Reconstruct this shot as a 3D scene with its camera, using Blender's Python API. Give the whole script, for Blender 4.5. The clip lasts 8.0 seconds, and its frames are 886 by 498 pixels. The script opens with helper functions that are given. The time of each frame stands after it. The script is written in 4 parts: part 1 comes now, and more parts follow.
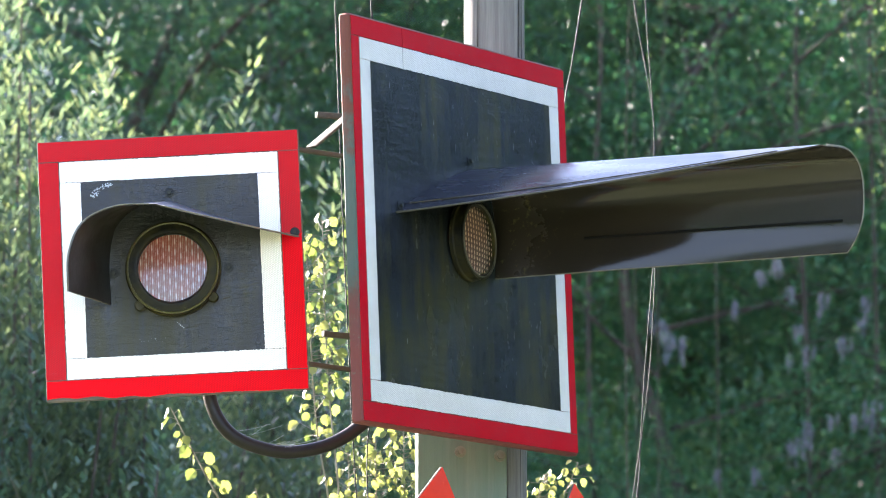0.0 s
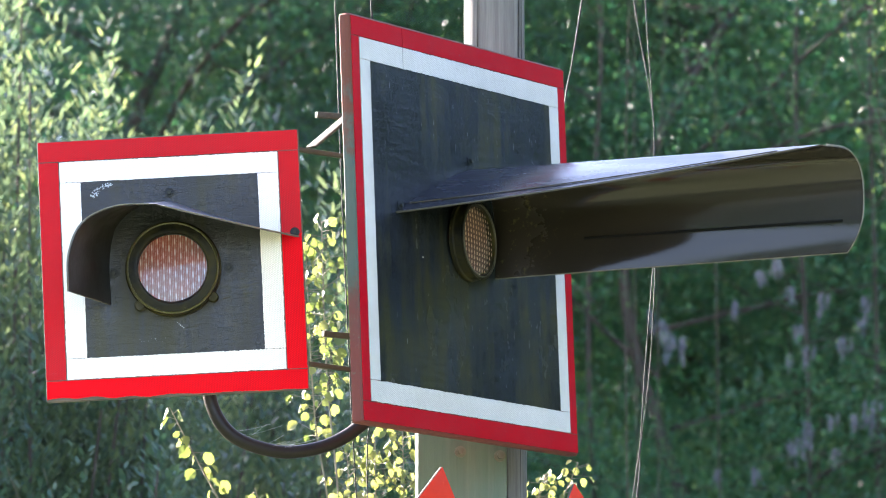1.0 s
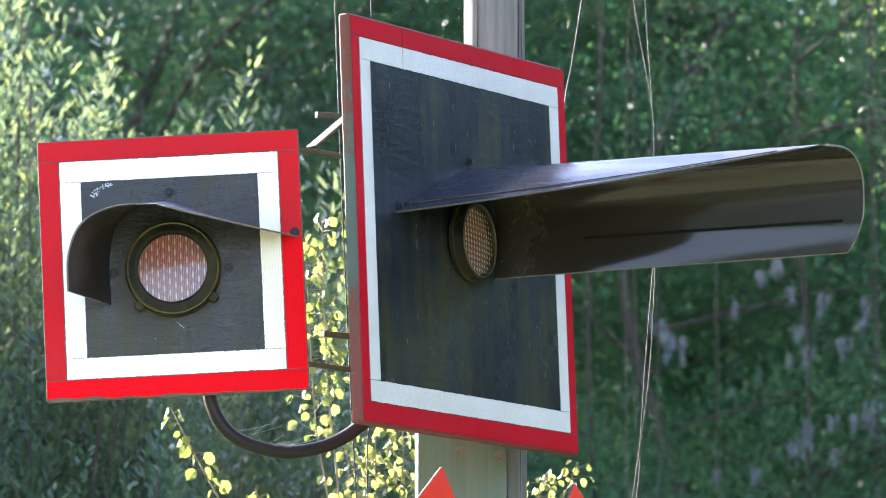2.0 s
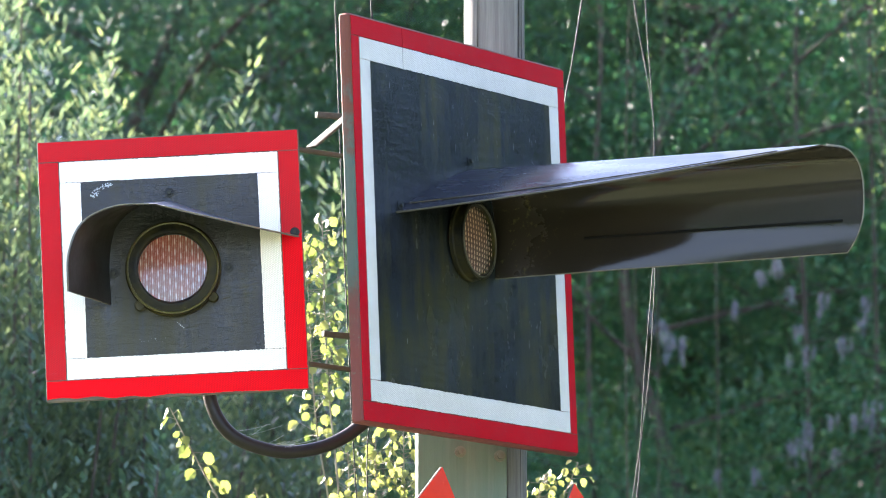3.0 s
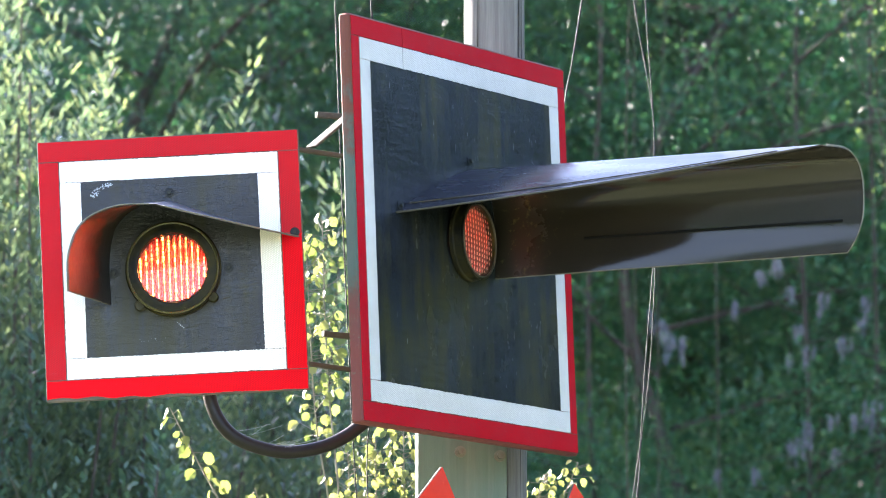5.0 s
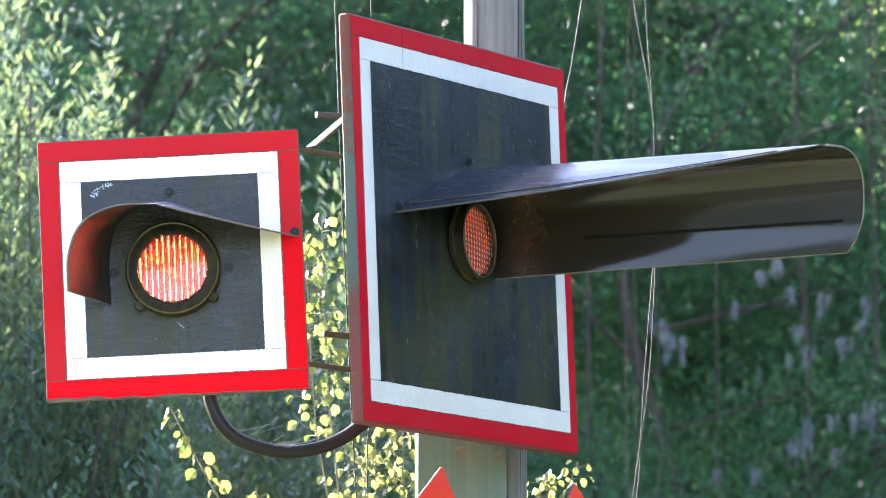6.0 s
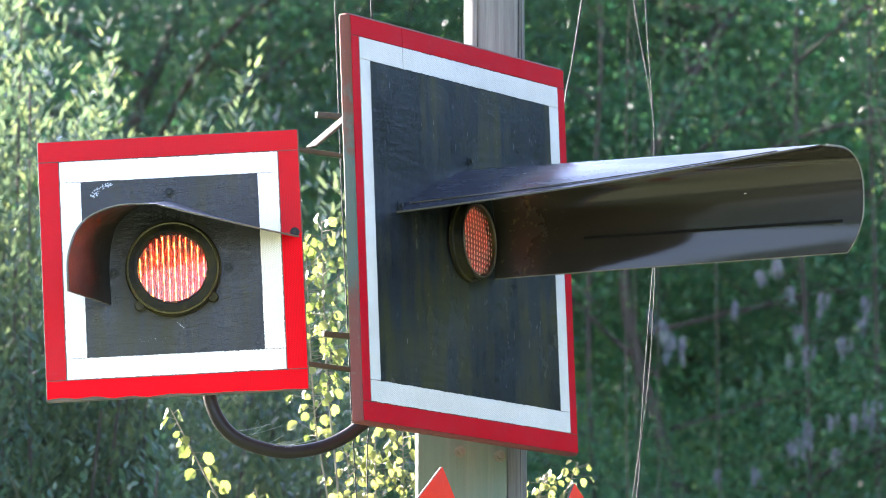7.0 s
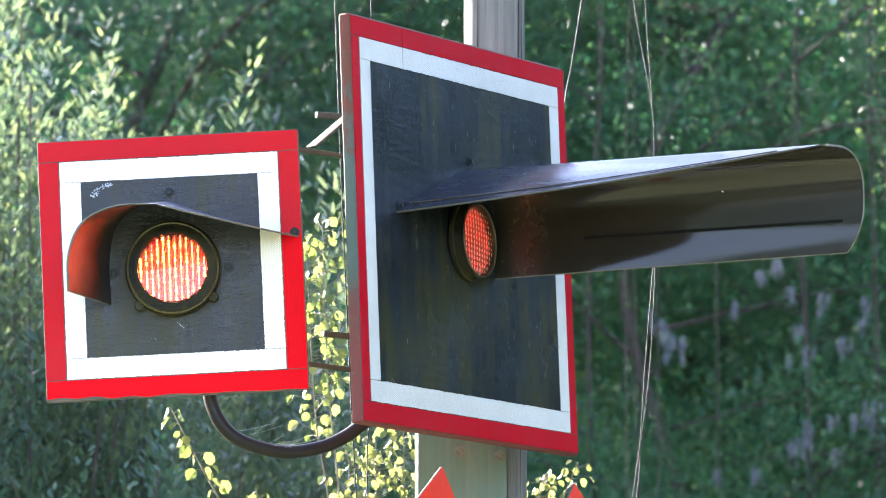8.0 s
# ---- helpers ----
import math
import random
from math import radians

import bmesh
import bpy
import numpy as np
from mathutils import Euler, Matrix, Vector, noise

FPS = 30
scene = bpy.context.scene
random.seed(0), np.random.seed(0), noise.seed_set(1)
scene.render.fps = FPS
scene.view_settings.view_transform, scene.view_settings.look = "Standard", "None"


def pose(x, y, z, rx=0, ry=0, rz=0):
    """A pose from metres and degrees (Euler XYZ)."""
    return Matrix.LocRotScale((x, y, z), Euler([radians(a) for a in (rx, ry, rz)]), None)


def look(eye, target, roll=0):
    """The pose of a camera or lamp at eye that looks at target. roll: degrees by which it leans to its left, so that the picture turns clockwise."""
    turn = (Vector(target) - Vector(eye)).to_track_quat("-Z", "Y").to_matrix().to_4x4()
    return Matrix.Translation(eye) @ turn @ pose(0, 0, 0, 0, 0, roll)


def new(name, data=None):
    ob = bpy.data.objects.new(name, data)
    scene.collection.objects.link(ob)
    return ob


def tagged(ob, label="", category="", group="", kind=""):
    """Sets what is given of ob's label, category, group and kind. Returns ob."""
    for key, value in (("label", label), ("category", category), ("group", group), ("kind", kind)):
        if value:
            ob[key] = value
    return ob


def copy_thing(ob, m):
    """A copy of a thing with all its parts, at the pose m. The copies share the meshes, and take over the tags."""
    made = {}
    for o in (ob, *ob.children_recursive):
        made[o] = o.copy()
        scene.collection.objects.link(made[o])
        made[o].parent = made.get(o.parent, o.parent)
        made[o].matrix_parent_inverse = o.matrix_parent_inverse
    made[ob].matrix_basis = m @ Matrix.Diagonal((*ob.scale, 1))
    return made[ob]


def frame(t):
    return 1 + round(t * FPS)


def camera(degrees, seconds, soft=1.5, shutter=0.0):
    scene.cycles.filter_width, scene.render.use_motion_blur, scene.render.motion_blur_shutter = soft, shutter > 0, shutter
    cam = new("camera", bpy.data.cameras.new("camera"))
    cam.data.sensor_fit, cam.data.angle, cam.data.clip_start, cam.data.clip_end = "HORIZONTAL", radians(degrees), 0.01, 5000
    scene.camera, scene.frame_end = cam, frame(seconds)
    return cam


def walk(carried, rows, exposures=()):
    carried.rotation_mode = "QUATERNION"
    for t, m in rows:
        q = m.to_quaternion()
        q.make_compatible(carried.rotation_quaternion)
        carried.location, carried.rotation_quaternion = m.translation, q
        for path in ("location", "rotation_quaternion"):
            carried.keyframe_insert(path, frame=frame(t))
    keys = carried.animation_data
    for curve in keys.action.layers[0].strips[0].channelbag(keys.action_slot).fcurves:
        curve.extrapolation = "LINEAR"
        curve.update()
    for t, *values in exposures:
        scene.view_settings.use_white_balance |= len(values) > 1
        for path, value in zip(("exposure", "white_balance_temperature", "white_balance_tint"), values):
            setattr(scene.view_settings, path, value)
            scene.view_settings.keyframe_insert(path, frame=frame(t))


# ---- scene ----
cam = camera(8.868, 8.0, soft=1.0)
EYE = pose(0.0, 0.0, 1.6, 90 + 8.522, 0, 0)
walk(cam, [(0.0, EYE), (8.0, EYE)], [(0.0, 3.77, 6360, 25), (3.0, 3.78, 6340, 25), (4.6, 3.83, 6270, 25), (5.8, 3.89, 6190, 25), (8.0, 3.91, 6170, 25)])
cam.data.dof.use_dof = True
cam.data.dof.focus_distance = 13.05
cam.data.dof.aperture_fstop = 9.5

# ---- light ----
SUN_AZ, SUN_EL = math.atan2(-0.74, 0.67), radians(25)
sun_way = Vector((math.sin(SUN_AZ) * math.cos(SUN_EL), math.cos(SUN_AZ) * math.cos(SUN_EL), math.sin(SUN_EL)))
world = bpy.data.worlds.new("sky")
scene.world = world
world.use_nodes = True
sky = world.node_tree.nodes.new("ShaderNodeTexSky")
sky.sky_type, sky.sun_disc = "NISHITA", False
sky.sun_elevation, sky.sun_rotation = SUN_EL, SUN_AZ
sky.air_density, sky.dust_density, sky.ozone_density = 1.0, 1.2, 1.0
background = world.node_tree.nodes["Background"]
world.node_tree.links.new(sky.outputs[0], background.inputs[0])
background.inputs[1].default_value = 0.088
sun = new("sun", bpy.data.lights.new("sun", "SUN"))
sun.data.energy, sun.data.angle, sun.data.color = 5.0, radians(0.55), (1.0, 0.93, 0.80)
sun.matrix_world = look(sun_way * 60, (0, 0, 0))


# ---- materials ----
class Mat:
    """A node material with short calls."""

    def __init__(self, name):
        self.m = bpy.data.materials.new(name)
        self.m.use_nodes = True
        self.t = self.m.node_tree
        self.bsdf = self.t.nodes["Principled BSDF"]
        self.out = self.t.nodes["Material Output"]
        self.co = self.t.nodes.new("ShaderNodeTexCoord").outputs["Object"]

    def node(self, kind, inputs=(), **props):
        n = self.t.nodes.new("ShaderNode" + kind)
        for k, v in props.items():
            setattr(n, k, v)
        for k, v in dict(inputs).items():
            self.put(n.inputs[k], v)
        return n

    def put(self, socket, v):
        if isinstance(v, bpy.types.NodeSocket):
            self.t.links.new(v, socket)
        else:
            socket.default_value = v

    def stretch(self, sx, sy, sz):
        n = self.node("Mapping", {"Vector": self.co})
        n.inputs["Scale"].default_value = (sx, sy, sz)
        return n.outputs[0]

    def noise(self, scale, detail=6, rough=0.6, co=None, distortion=0.0):
        return self.node("TexNoise", {"Vector": co or self.co, "Scale": scale, "Detail": detail, "Roughness": rough, "Distortion": distortion}).outputs["Fac"]

    def ramp(self, fac, stops):
        n = self.node("ValToRGB", {"Fac": fac})
        e = n.color_ramp.elements
        while len(e) < len(stops):
            e.new(0.5)
        for item, (p, c) in zip(e, stops):
            item.position, item.color = p, ((c, c, c, 1) if isinstance(c, (int, float)) else (*c, 1))
        return n.outputs[0]

    def mix(self, fac, a, b):
        n = self.node("Mix", data_type="RGBA")
        for s, v in ((n.inputs[0], fac), (n.inputs[6], a), (n.inputs[7], b)):
            self.put(s, (*v, 1) if isinstance(v, tuple) else v)
        return n.outputs[2]

    def math(self, op, a, b=0.0):
        n = self.node("Math", operation=op)
        self.put(n.inputs[0], a)
        self.put(n.inputs[1], b)
        return n.outputs[0]

    def bump(self, height, strength=0.3, distance=0.002):
        self.put(self.bsdf.inputs["Normal"], self.node("Bump", {"Height": height, "Strength": strength, "Distance": distance}).outputs[0])

    def base(self, color, rough=0.5, metal=0.0, spec=0.5):
        for k, v in (("Base Color", (*color, 1) if isinstance(color, tuple) else color), ("Roughness", rough), ("Metallic", metal), ("Specular IOR Level", spec)):
            self.put(self.bsdf.inputs[k], v)
        return self


def worn(name, color, dark, light, rough=0.4, metal=0.0, grain=60.0, stain=4.0, bump=0.25, stretch=(1, 1, 1), spec=0.5, wear=0.2):
    """Paint or metal with fine grain, broad stains and some light scratches."""
    m = Mat(name)
    co = m.stretch(*stretch)
    broad = m.ramp(m.noise(stain, 5, 0.65, co), [(0.35, 0.0), (0.70, 1.0)])
    fine = m.ramp(m.noise(grain, 8, 0.7, co), [(0.62, 0.0), (0.74, 1.0)])
    c = m.mix(fine, m.mix(broad, color, dark), light)
    m.base(c, 0.4, metal, spec)
    r = m.math("ADD", m.math("MULTIPLY", broad, wear), rough)
    m.put(m.bsdf.inputs["Roughness"], r)
    m.bump(m.noise(grain * 0.8, 6, 0.6, co), bump, 0.0015)
    return m.m


def tape(name, color, dirt, rough, wear=0.5, gloss=0.10):
    """Prismatic sheeting: a honeycomb of small cells, broad fading, scratches and dirt specks."""
    m = Mat(name)
    xyz = m.node("SeparateXYZ", {0: m.co})
    x, z = m.math("MULTIPLY", xyz.outputs[0], 1750.0), m.math("MULTIPLY", xyz.outputs[2], 1750.0)
    half_x, tall_z = m.math("MULTIPLY", x, 0.5), m.math("MULTIPLY", z, 0.866)
    cells = m.math("ADD", m.math("COSINE", x), m.math("ADD", m.math("COSINE", m.math("ADD", half_x, tall_z)), m.math("COSINE", m.math("SUBTRACT", half_x, tall_z))))
    wall = m.ramp(m.math("MULTIPLY", m.math("ADD", cells, 1.5), 0.22), [(0.05, 0.45), (0.42, 0.0)])
    broad = m.ramp(m.noise(7.0, 6, 0.7), [(0.40, 0.0), (0.74, wear)])
    scratch = m.ramp(m.noise(34.0, 8, 0.75, m.stretch(0.35, 1, 1.6)), [(0.60, 0.0), (0.72, wear)])
    spots = m.ramp(m.noise(85.0, 6, 0.7), [(0.64, 0.0), (0.73, 0.7)])
    c = m.mix(broad, color, tuple(0.6 * a + 0.4 * b for a, b in zip(color, dirt)))
    c = m.mix(scratch, c, tuple(0.75 * a + 0.05 for a in color))
    c = m.mix(spots, c, dirt)
    m.base(m.mix(wall, c, tuple(0.35 * a for a in dirt)), rough, 0, gloss)
    m.bump(m.math("ADD", m.math("MULTIPLY", cells, 0.3), m.noise(30.0, 4, 0.6)), 0.22, 0.001)
    return m.m


RED_TAPE = tape("red_sheeting", (0.52, 0.010, 0.016), (0.28, 0.03, 0.03), 0.30, 0.4, 0.05)
RED_VIVID = tape("vivid_red_sheeting", (0.76, 0.004, 0.008), (0.40, 0.01, 0.02), 0.30, 0.25, 0.03)
# Darker red for the right board.
RED_DULL = tape("dull_red_sheeting", (0.40, 0.003, 0.010), (0.24, 0.05, 0.06), 0.20, 0.6, 0.03)
WHITE_TAPE = tape("white_sheeting", (0.84, 0.83, 0.79), (0.55, 0.50, 0.38), 0.42)
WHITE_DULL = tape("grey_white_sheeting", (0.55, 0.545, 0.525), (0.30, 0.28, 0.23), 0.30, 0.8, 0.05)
BLACK_GLOSS = worn("glossy_black_paint", (0.010, 0.010, 0.011), (0.018, 0.017, 0.013), (0.03, 0.03, 0.028), 0.10, 0, 90.0, 2.5, 0.06, spec=0.6)
HOOD_TOP = worn("weathered_black_sheet", (0.012, 0.013, 0.017), (0.020, 0.021, 0.026), (0.07, 0.07, 0.075), 0.20, 0, 70.0, 6.0, 0.12, spec=0.36, stretch=(1, 0.3, 1))
SEAM = worn("dull_black_seam", (0.004, 0.004, 0.004), (0.006, 0.006, 0.005), (0.01, 0.01, 0.01), 0.8, 0, 90.0, 8.0, 0.2, spec=0.1)
RIM_PAINT = worn("rubbed_sheet_edge", (0.10, 0.095, 0.07), (0.18, 0.165, 0.12), (0.30, 0.28, 0.22), 0.45, 0.3, 120.0, 20.0, 0.3)
RING_PAINT = worn("olive_stained_black_metal", (0.005, 0.006, 0.007), (0.034, 0.030, 0.009), (0.07, 0.06, 0.025), 0.30, 0.0, 60.0, 16.0, 0.5, spec=0.08)
# Left hood's outer faces: lighter grey puts the sky's sheen into the colour.
SHEEN_TOP = worn("sky_sheen_black_sheet", (0.055, 0.057, 0.066), (0.075, 0.078, 0.088), (0.15, 0.15, 0.16), 0.36, 0, 70.0, 6.0, 0.15, spec=0.5)
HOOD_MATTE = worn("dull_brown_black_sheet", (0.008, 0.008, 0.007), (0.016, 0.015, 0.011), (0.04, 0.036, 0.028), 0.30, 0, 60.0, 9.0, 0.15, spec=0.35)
LIP_PAINT = worn("rubbed_dark_sheet_edge", (0.035, 0.033, 0.026), (0.06, 0.055, 0.042), (0.13, 0.12, 0.095), 0.45, 0, 120.0, 20.0, 0.3, spec=0.3)
OLIVE_RIM = worn("olive_weathered_rim", (0.055, 0.052, 0.014), (0.030, 0.028, 0.008), (0.16, 0.15, 0.08), 0.26, 0.0, 70.0, 18.0, 0.3, spec=0.5)
DULL_CHIP = worn("dull_scuffed_paint", (0.07, 0.078, 0.085), (0.045, 0.05, 0.055), (0.10, 0.11, 0.12), 0.5)
EDGE_BROWN = worn("brown_board_edge", (0.10, 0.08, 0.06), (0.05, 0.04, 0.03), (0.30, 0.26, 0.2), 0.7, 0, 70.0, 9.0, 0.5)
BOLT = worn("rusty_bolt_steel", (0.15, 0.16, 0.13), (0.13, 0.10, 0.075), (0.26, 0.26, 0.22), 0.5, 0.5, 90.0, 30.0, 0.4)
BRACKET = worn("weathered_galvanised_steel", (0.055, 0.055, 0.038), (0.032, 0.030, 0.018), (0.13, 0.12, 0.09), 0.6, 0.0, 60.0, 12.0, 0.4, spec=0.2)
RUBBER = worn("black_rubber_hose", (0.006, 0.005, 0.005), (0.010, 0.008, 0.007), (0.02, 0.017, 0.015), 0.34, 0, 80.0, 8.0, 0.2, spec=0.22)
CABLE = worn("pale_cable_sheath", (0.010, 0.013, 0.011), (0.007, 0.010, 0.008), (0.02, 0.022, 0.019), 0.7, 0, 60.0, 10.0, 0.2)
SIGN_RED = worn("orange_red_sign_film", (0.62, 0.035, 0.012), (0.50, 0.03, 0.014), (0.64, 0.09, 0.04), 0.4, 0, 60.0, 6.0, 0.1, spec=0.12)
SIGN_WHITE = worn("white_sign_film", (0.80, 0.80, 0.77), (0.70, 0.69, 0.63), (0.85, 0.85, 0.82), 0.35, 0, 60.0, 6.0, 0.1)
CHIP = worn("bare_primer", (0.42, 0.46, 0.50), (0.30, 0.33, 0.36), (0.55, 0.58, 0.6), 0.6)


def panel_paint(name, deep, faded, dull_to, gloss):
    """Brushed black gloss paint: level strokes, faded blue patches, olive algae runs and dull scuffs."""
    m = Mat(name)
    stroke = m.noise(42.0, 8, 0.7, m.stretch(0.45, 1, 1.7), 0.6)
    run = m.noise(11.0, 6, 0.65, m.stretch(2.0, 1, 0.20))
    fade = m.noise(3.2, 6, 0.65)
    c = m.mix(m.ramp(fade, [(0.36, 0.0), (0.66, 1.0)]), deep, faded)
    c = m.mix(m.ramp(m.math("MULTIPLY", run, m.noise(2.6, 4, 0.55)), [(0.23, 0.0), (0.36, 0.9)]), c, (0.028, 0.028, 0.013))
    scuff = m.ramp(m.noise(60.0, 8, 0.78, m.stretch(1, 1, 0.45)), [(0.58, 0.0), (0.72, 0.8)])
    c = m.mix(m.math("MULTIPLY", scuff, m.ramp(m.noise(4.4, 4), [(0.44, 0.0), (0.62, 1.0)])), c, (0.055, 0.062, 0.068))
    dull = m.ramp(m.noise(5.5, 5, 0.65, m.stretch(1, 1, 0.6)), [(0.34, 0.06), (0.66, dull_to)])
    m.base(c, m.math("ADD", dull, m.math("MULTIPLY", run, 0.08)), 0, gloss)
    m.bump(m.math("ADD", stroke, m.math("MULTIPLY", run, 0.5)), 0.6, 0.0032)
    return m.m


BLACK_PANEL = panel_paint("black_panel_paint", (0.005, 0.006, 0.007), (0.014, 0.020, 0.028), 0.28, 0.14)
# Lighter, glossier copy for the left board; part of its sheen is base colour.
SHEEN_PANEL = panel_paint("sheen_black_panel_paint", (0.015, 0.016, 0.018), (0.026, 0.031, 0.040), 0.40, 0.26)


def edge_paint():
    """Old coats of paint showing through one another along the board's edge."""
    m = Mat("peeling_edge_paint")
    z = m.node("SeparateXYZ", {0: m.co}).outputs[2]
    coat = m.math("ADD", m.math("ADD", z, 0.5), m.math("MULTIPLY", m.math("SUBTRACT", m.noise(6.0, 8, 0.7), 0.5), 0.55))
    c = m.ramp(coat, [(0.24, (0.12, 0.034, 0.028)), (0.34, (0.085, 0.044, 0.034)), (0.42, (0.055, 0.075, 0.060)), (0.70, (0.060, 0.082, 0.066)), (0.76, (0.10, 0.038, 0.022)), (0.95, (0.11, 0.033, 0.020))])
    chips = m.ramp(m.noise(55.0, 8, 0.7), [(0.60, 0.0), (0.68, 0.7)])
    m.base(m.mix(chips, c, (0.10, 0.075, 0.06)), 0.6, 0, 0.15)
    m.bump(m.noise(45.0, 8, 0.7), 0.5, 0.002)
    return m.m


EDGE_PAINT = edge_paint()


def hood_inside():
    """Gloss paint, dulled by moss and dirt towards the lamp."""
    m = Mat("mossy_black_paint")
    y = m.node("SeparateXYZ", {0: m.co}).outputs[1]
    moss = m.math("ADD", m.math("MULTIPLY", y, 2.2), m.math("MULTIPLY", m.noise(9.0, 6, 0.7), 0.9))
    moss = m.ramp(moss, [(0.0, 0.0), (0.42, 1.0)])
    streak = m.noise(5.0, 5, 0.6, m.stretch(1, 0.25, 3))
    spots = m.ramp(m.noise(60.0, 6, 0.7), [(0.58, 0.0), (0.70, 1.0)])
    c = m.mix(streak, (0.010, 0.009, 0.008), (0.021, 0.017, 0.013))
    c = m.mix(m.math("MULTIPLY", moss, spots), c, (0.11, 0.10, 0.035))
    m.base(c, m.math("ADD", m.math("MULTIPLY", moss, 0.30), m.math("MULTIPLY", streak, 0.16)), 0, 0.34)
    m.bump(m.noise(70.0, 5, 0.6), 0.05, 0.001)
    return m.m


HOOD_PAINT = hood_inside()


def wood(name, color, dark, crack, green=0.0, split_at=0.60):
    m = Mat(name)
    fibre = m.noise(26.0, 10, 0.7, m.stretch(3.0, 3.0, 0.09))
    split = m.noise(17.0, 5, 0.55, m.stretch(3.4, 3.4, 0.035))
    broad = m.noise(2.6, 5, 0.6, m.stretch(1, 1, 0.5))
    c = m.mix(m.ramp(fibre, [(0.30, 0.0), (0.70, 1.0)]), dark, color)
    c = m.mix(m.ramp(broad, [(0.40, 0.0), (0.75, 0.5)]), c, tuple(0.7 * v for v in dark))
    if green:
        c = m.mix(m.ramp(m.noise(5.0, 6, 0.7, m.stretch(2, 2, 0.3)), [(0.45, green), (0.72, 0.0)]), c, (0.085, 0.13, 0.10))
    cracks = m.ramp(split, [(split_at, 0.0), (split_at + 0.05, 1.0)])
    m.base(m.mix(cracks, c, crack), 0.8, 0, 0.2)
    m.bump(m.math("SUBTRACT", fibre, m.math("MULTIPLY", cracks, 1.5)), 0.7, 0.004)
    return m.m


POLE_WOOD = wood("silvered_pole_wood", (0.20, 0.192, 0.17), (0.085, 0.078, 0.068), (0.022, 0.019, 0.015), 0.0, 0.585)
PAINTED_WOOD = wood("green_washed_plank_wood", (0.145, 0.168, 0.132), (0.085, 0.103, 0.082), (0.04, 0.037, 0.028), 0.75, 0.70)
BARK = wood("grey_brown_bark", (0.085, 0.066, 0.050), (0.035, 0.028, 0.022), (0.03, 0.025, 0.02))
PALE_BARK = wood("pale_sapling_bark", (0.22, 0.21, 0.15), (0.13, 0.12, 0.085), (0.07, 0.06, 0.045))


def foliage(name, a, b, c, gloss=0.35, through_light=0.45, glow=1.6):
    """Leaves: each its own shade, with light passing through from behind."""
    m = Mat(name)
    rnd = m.node("NewGeometry").outputs["Random Per Island"]
    color = m.ramp(rnd, [(0.0, a), (0.55, b), (0.97, c)])
    color = m.mix(m.ramp(m.noise(0.9, 3), [(0.35, 0.0), (0.70, 0.8)]), color, a)
    color = m.mix(m.ramp(m.noise(2.7, 3), [(0.50, 0.0), (0.72, 0.45)]), color, c)
    m.base(color, gloss, 0, 0.45)
    hue = m.node("HueSaturation", {"Color": color, "Value": glow, "Saturation": 1.15, "Hue": 0.485})
    tr = m.node("BsdfTranslucent", {"Color": hue.outputs[0]})
    mix = m.node("MixShader", {0: through_light, 1: m.bsdf.outputs[0], 2: tr.outputs[0]})
    m.put(m.out.inputs[0], mix.outputs[0])
    return m.m


LEAF_DARK = foliage("dark_green_leaf", (0.030, 0.100, 0.052), (0.046, 0.132, 0.060), (0.105, 0.165, 0.052), 0.44, 0.5, 1.4)
LEAF_DEEP = foliage("deep_green_leaf", (0.022, 0.058, 0.045), (0.032, 0.082, 0.056), (0.060, 0.11, 0.055), 0.42, 0.4, 1.2)
LEAF_WILLOW = foliage("grey_green_willow_leaf", (0.050, 0.082, 0.050), (0.076, 0.112, 0.062), (0.135, 0.17, 0.075), 0.15, 0.45, 1.6)
LEAF_ASPEN = foliage("yellow_green_aspen_leaf", (0.078, 0.118, 0.036), (0.16, 0.205, 0.064), (0.26, 0.272, 0.095), 0.4, 0.5, 1.15)
# Darker leaf copy: the shade on the low bush is put into its colour.
LEAF_SHADED = foliage("shaded_green_leaf", (0.038, 0.080, 0.050), (0.052, 0.105, 0.064), (0.085, 0.135, 0.066), 0.6, 0.35, 1.2)
# Lighter leaf copy: sunlight on the sapling tops is put into its colour.
LEAF_LIT = foliage("sunlit_green_leaf", (0.07, 0.13, 0.04), (0.11, 0.18, 0.05), (0.17, 0.23, 0.07), 0.4, 0.5, 1.3)
LICHEN = foliage("pale_lilac_grey_lichen", (0.13, 0.135, 0.145), (0.18, 0.18, 0.195), (0.25, 0.245, 0.26), 0.8, 0.3, 1.0)


def ground_material():
    m = Mat("gravelly_ground")
    c = m.ramp(m.noise(0.35, 8, 0.7), [(0.30, (0.21, 0.205, 0.14)), (0.5, (0.11, 0.145, 0.055)), (0.75, (0.19, 0.20, 0.115))])
    c = m.mix(m.ramp(m.noise(14.0, 8, 0.7), [(0.45, 0.0), (0.7, 0.6)]), c, (0.27, 0.255, 0.21))
    m.base(c, 0.9, 0, 0.2)
    m.bump(m.noise(20.0, 8, 0.7), 0.8, 0.03)
    return m.m


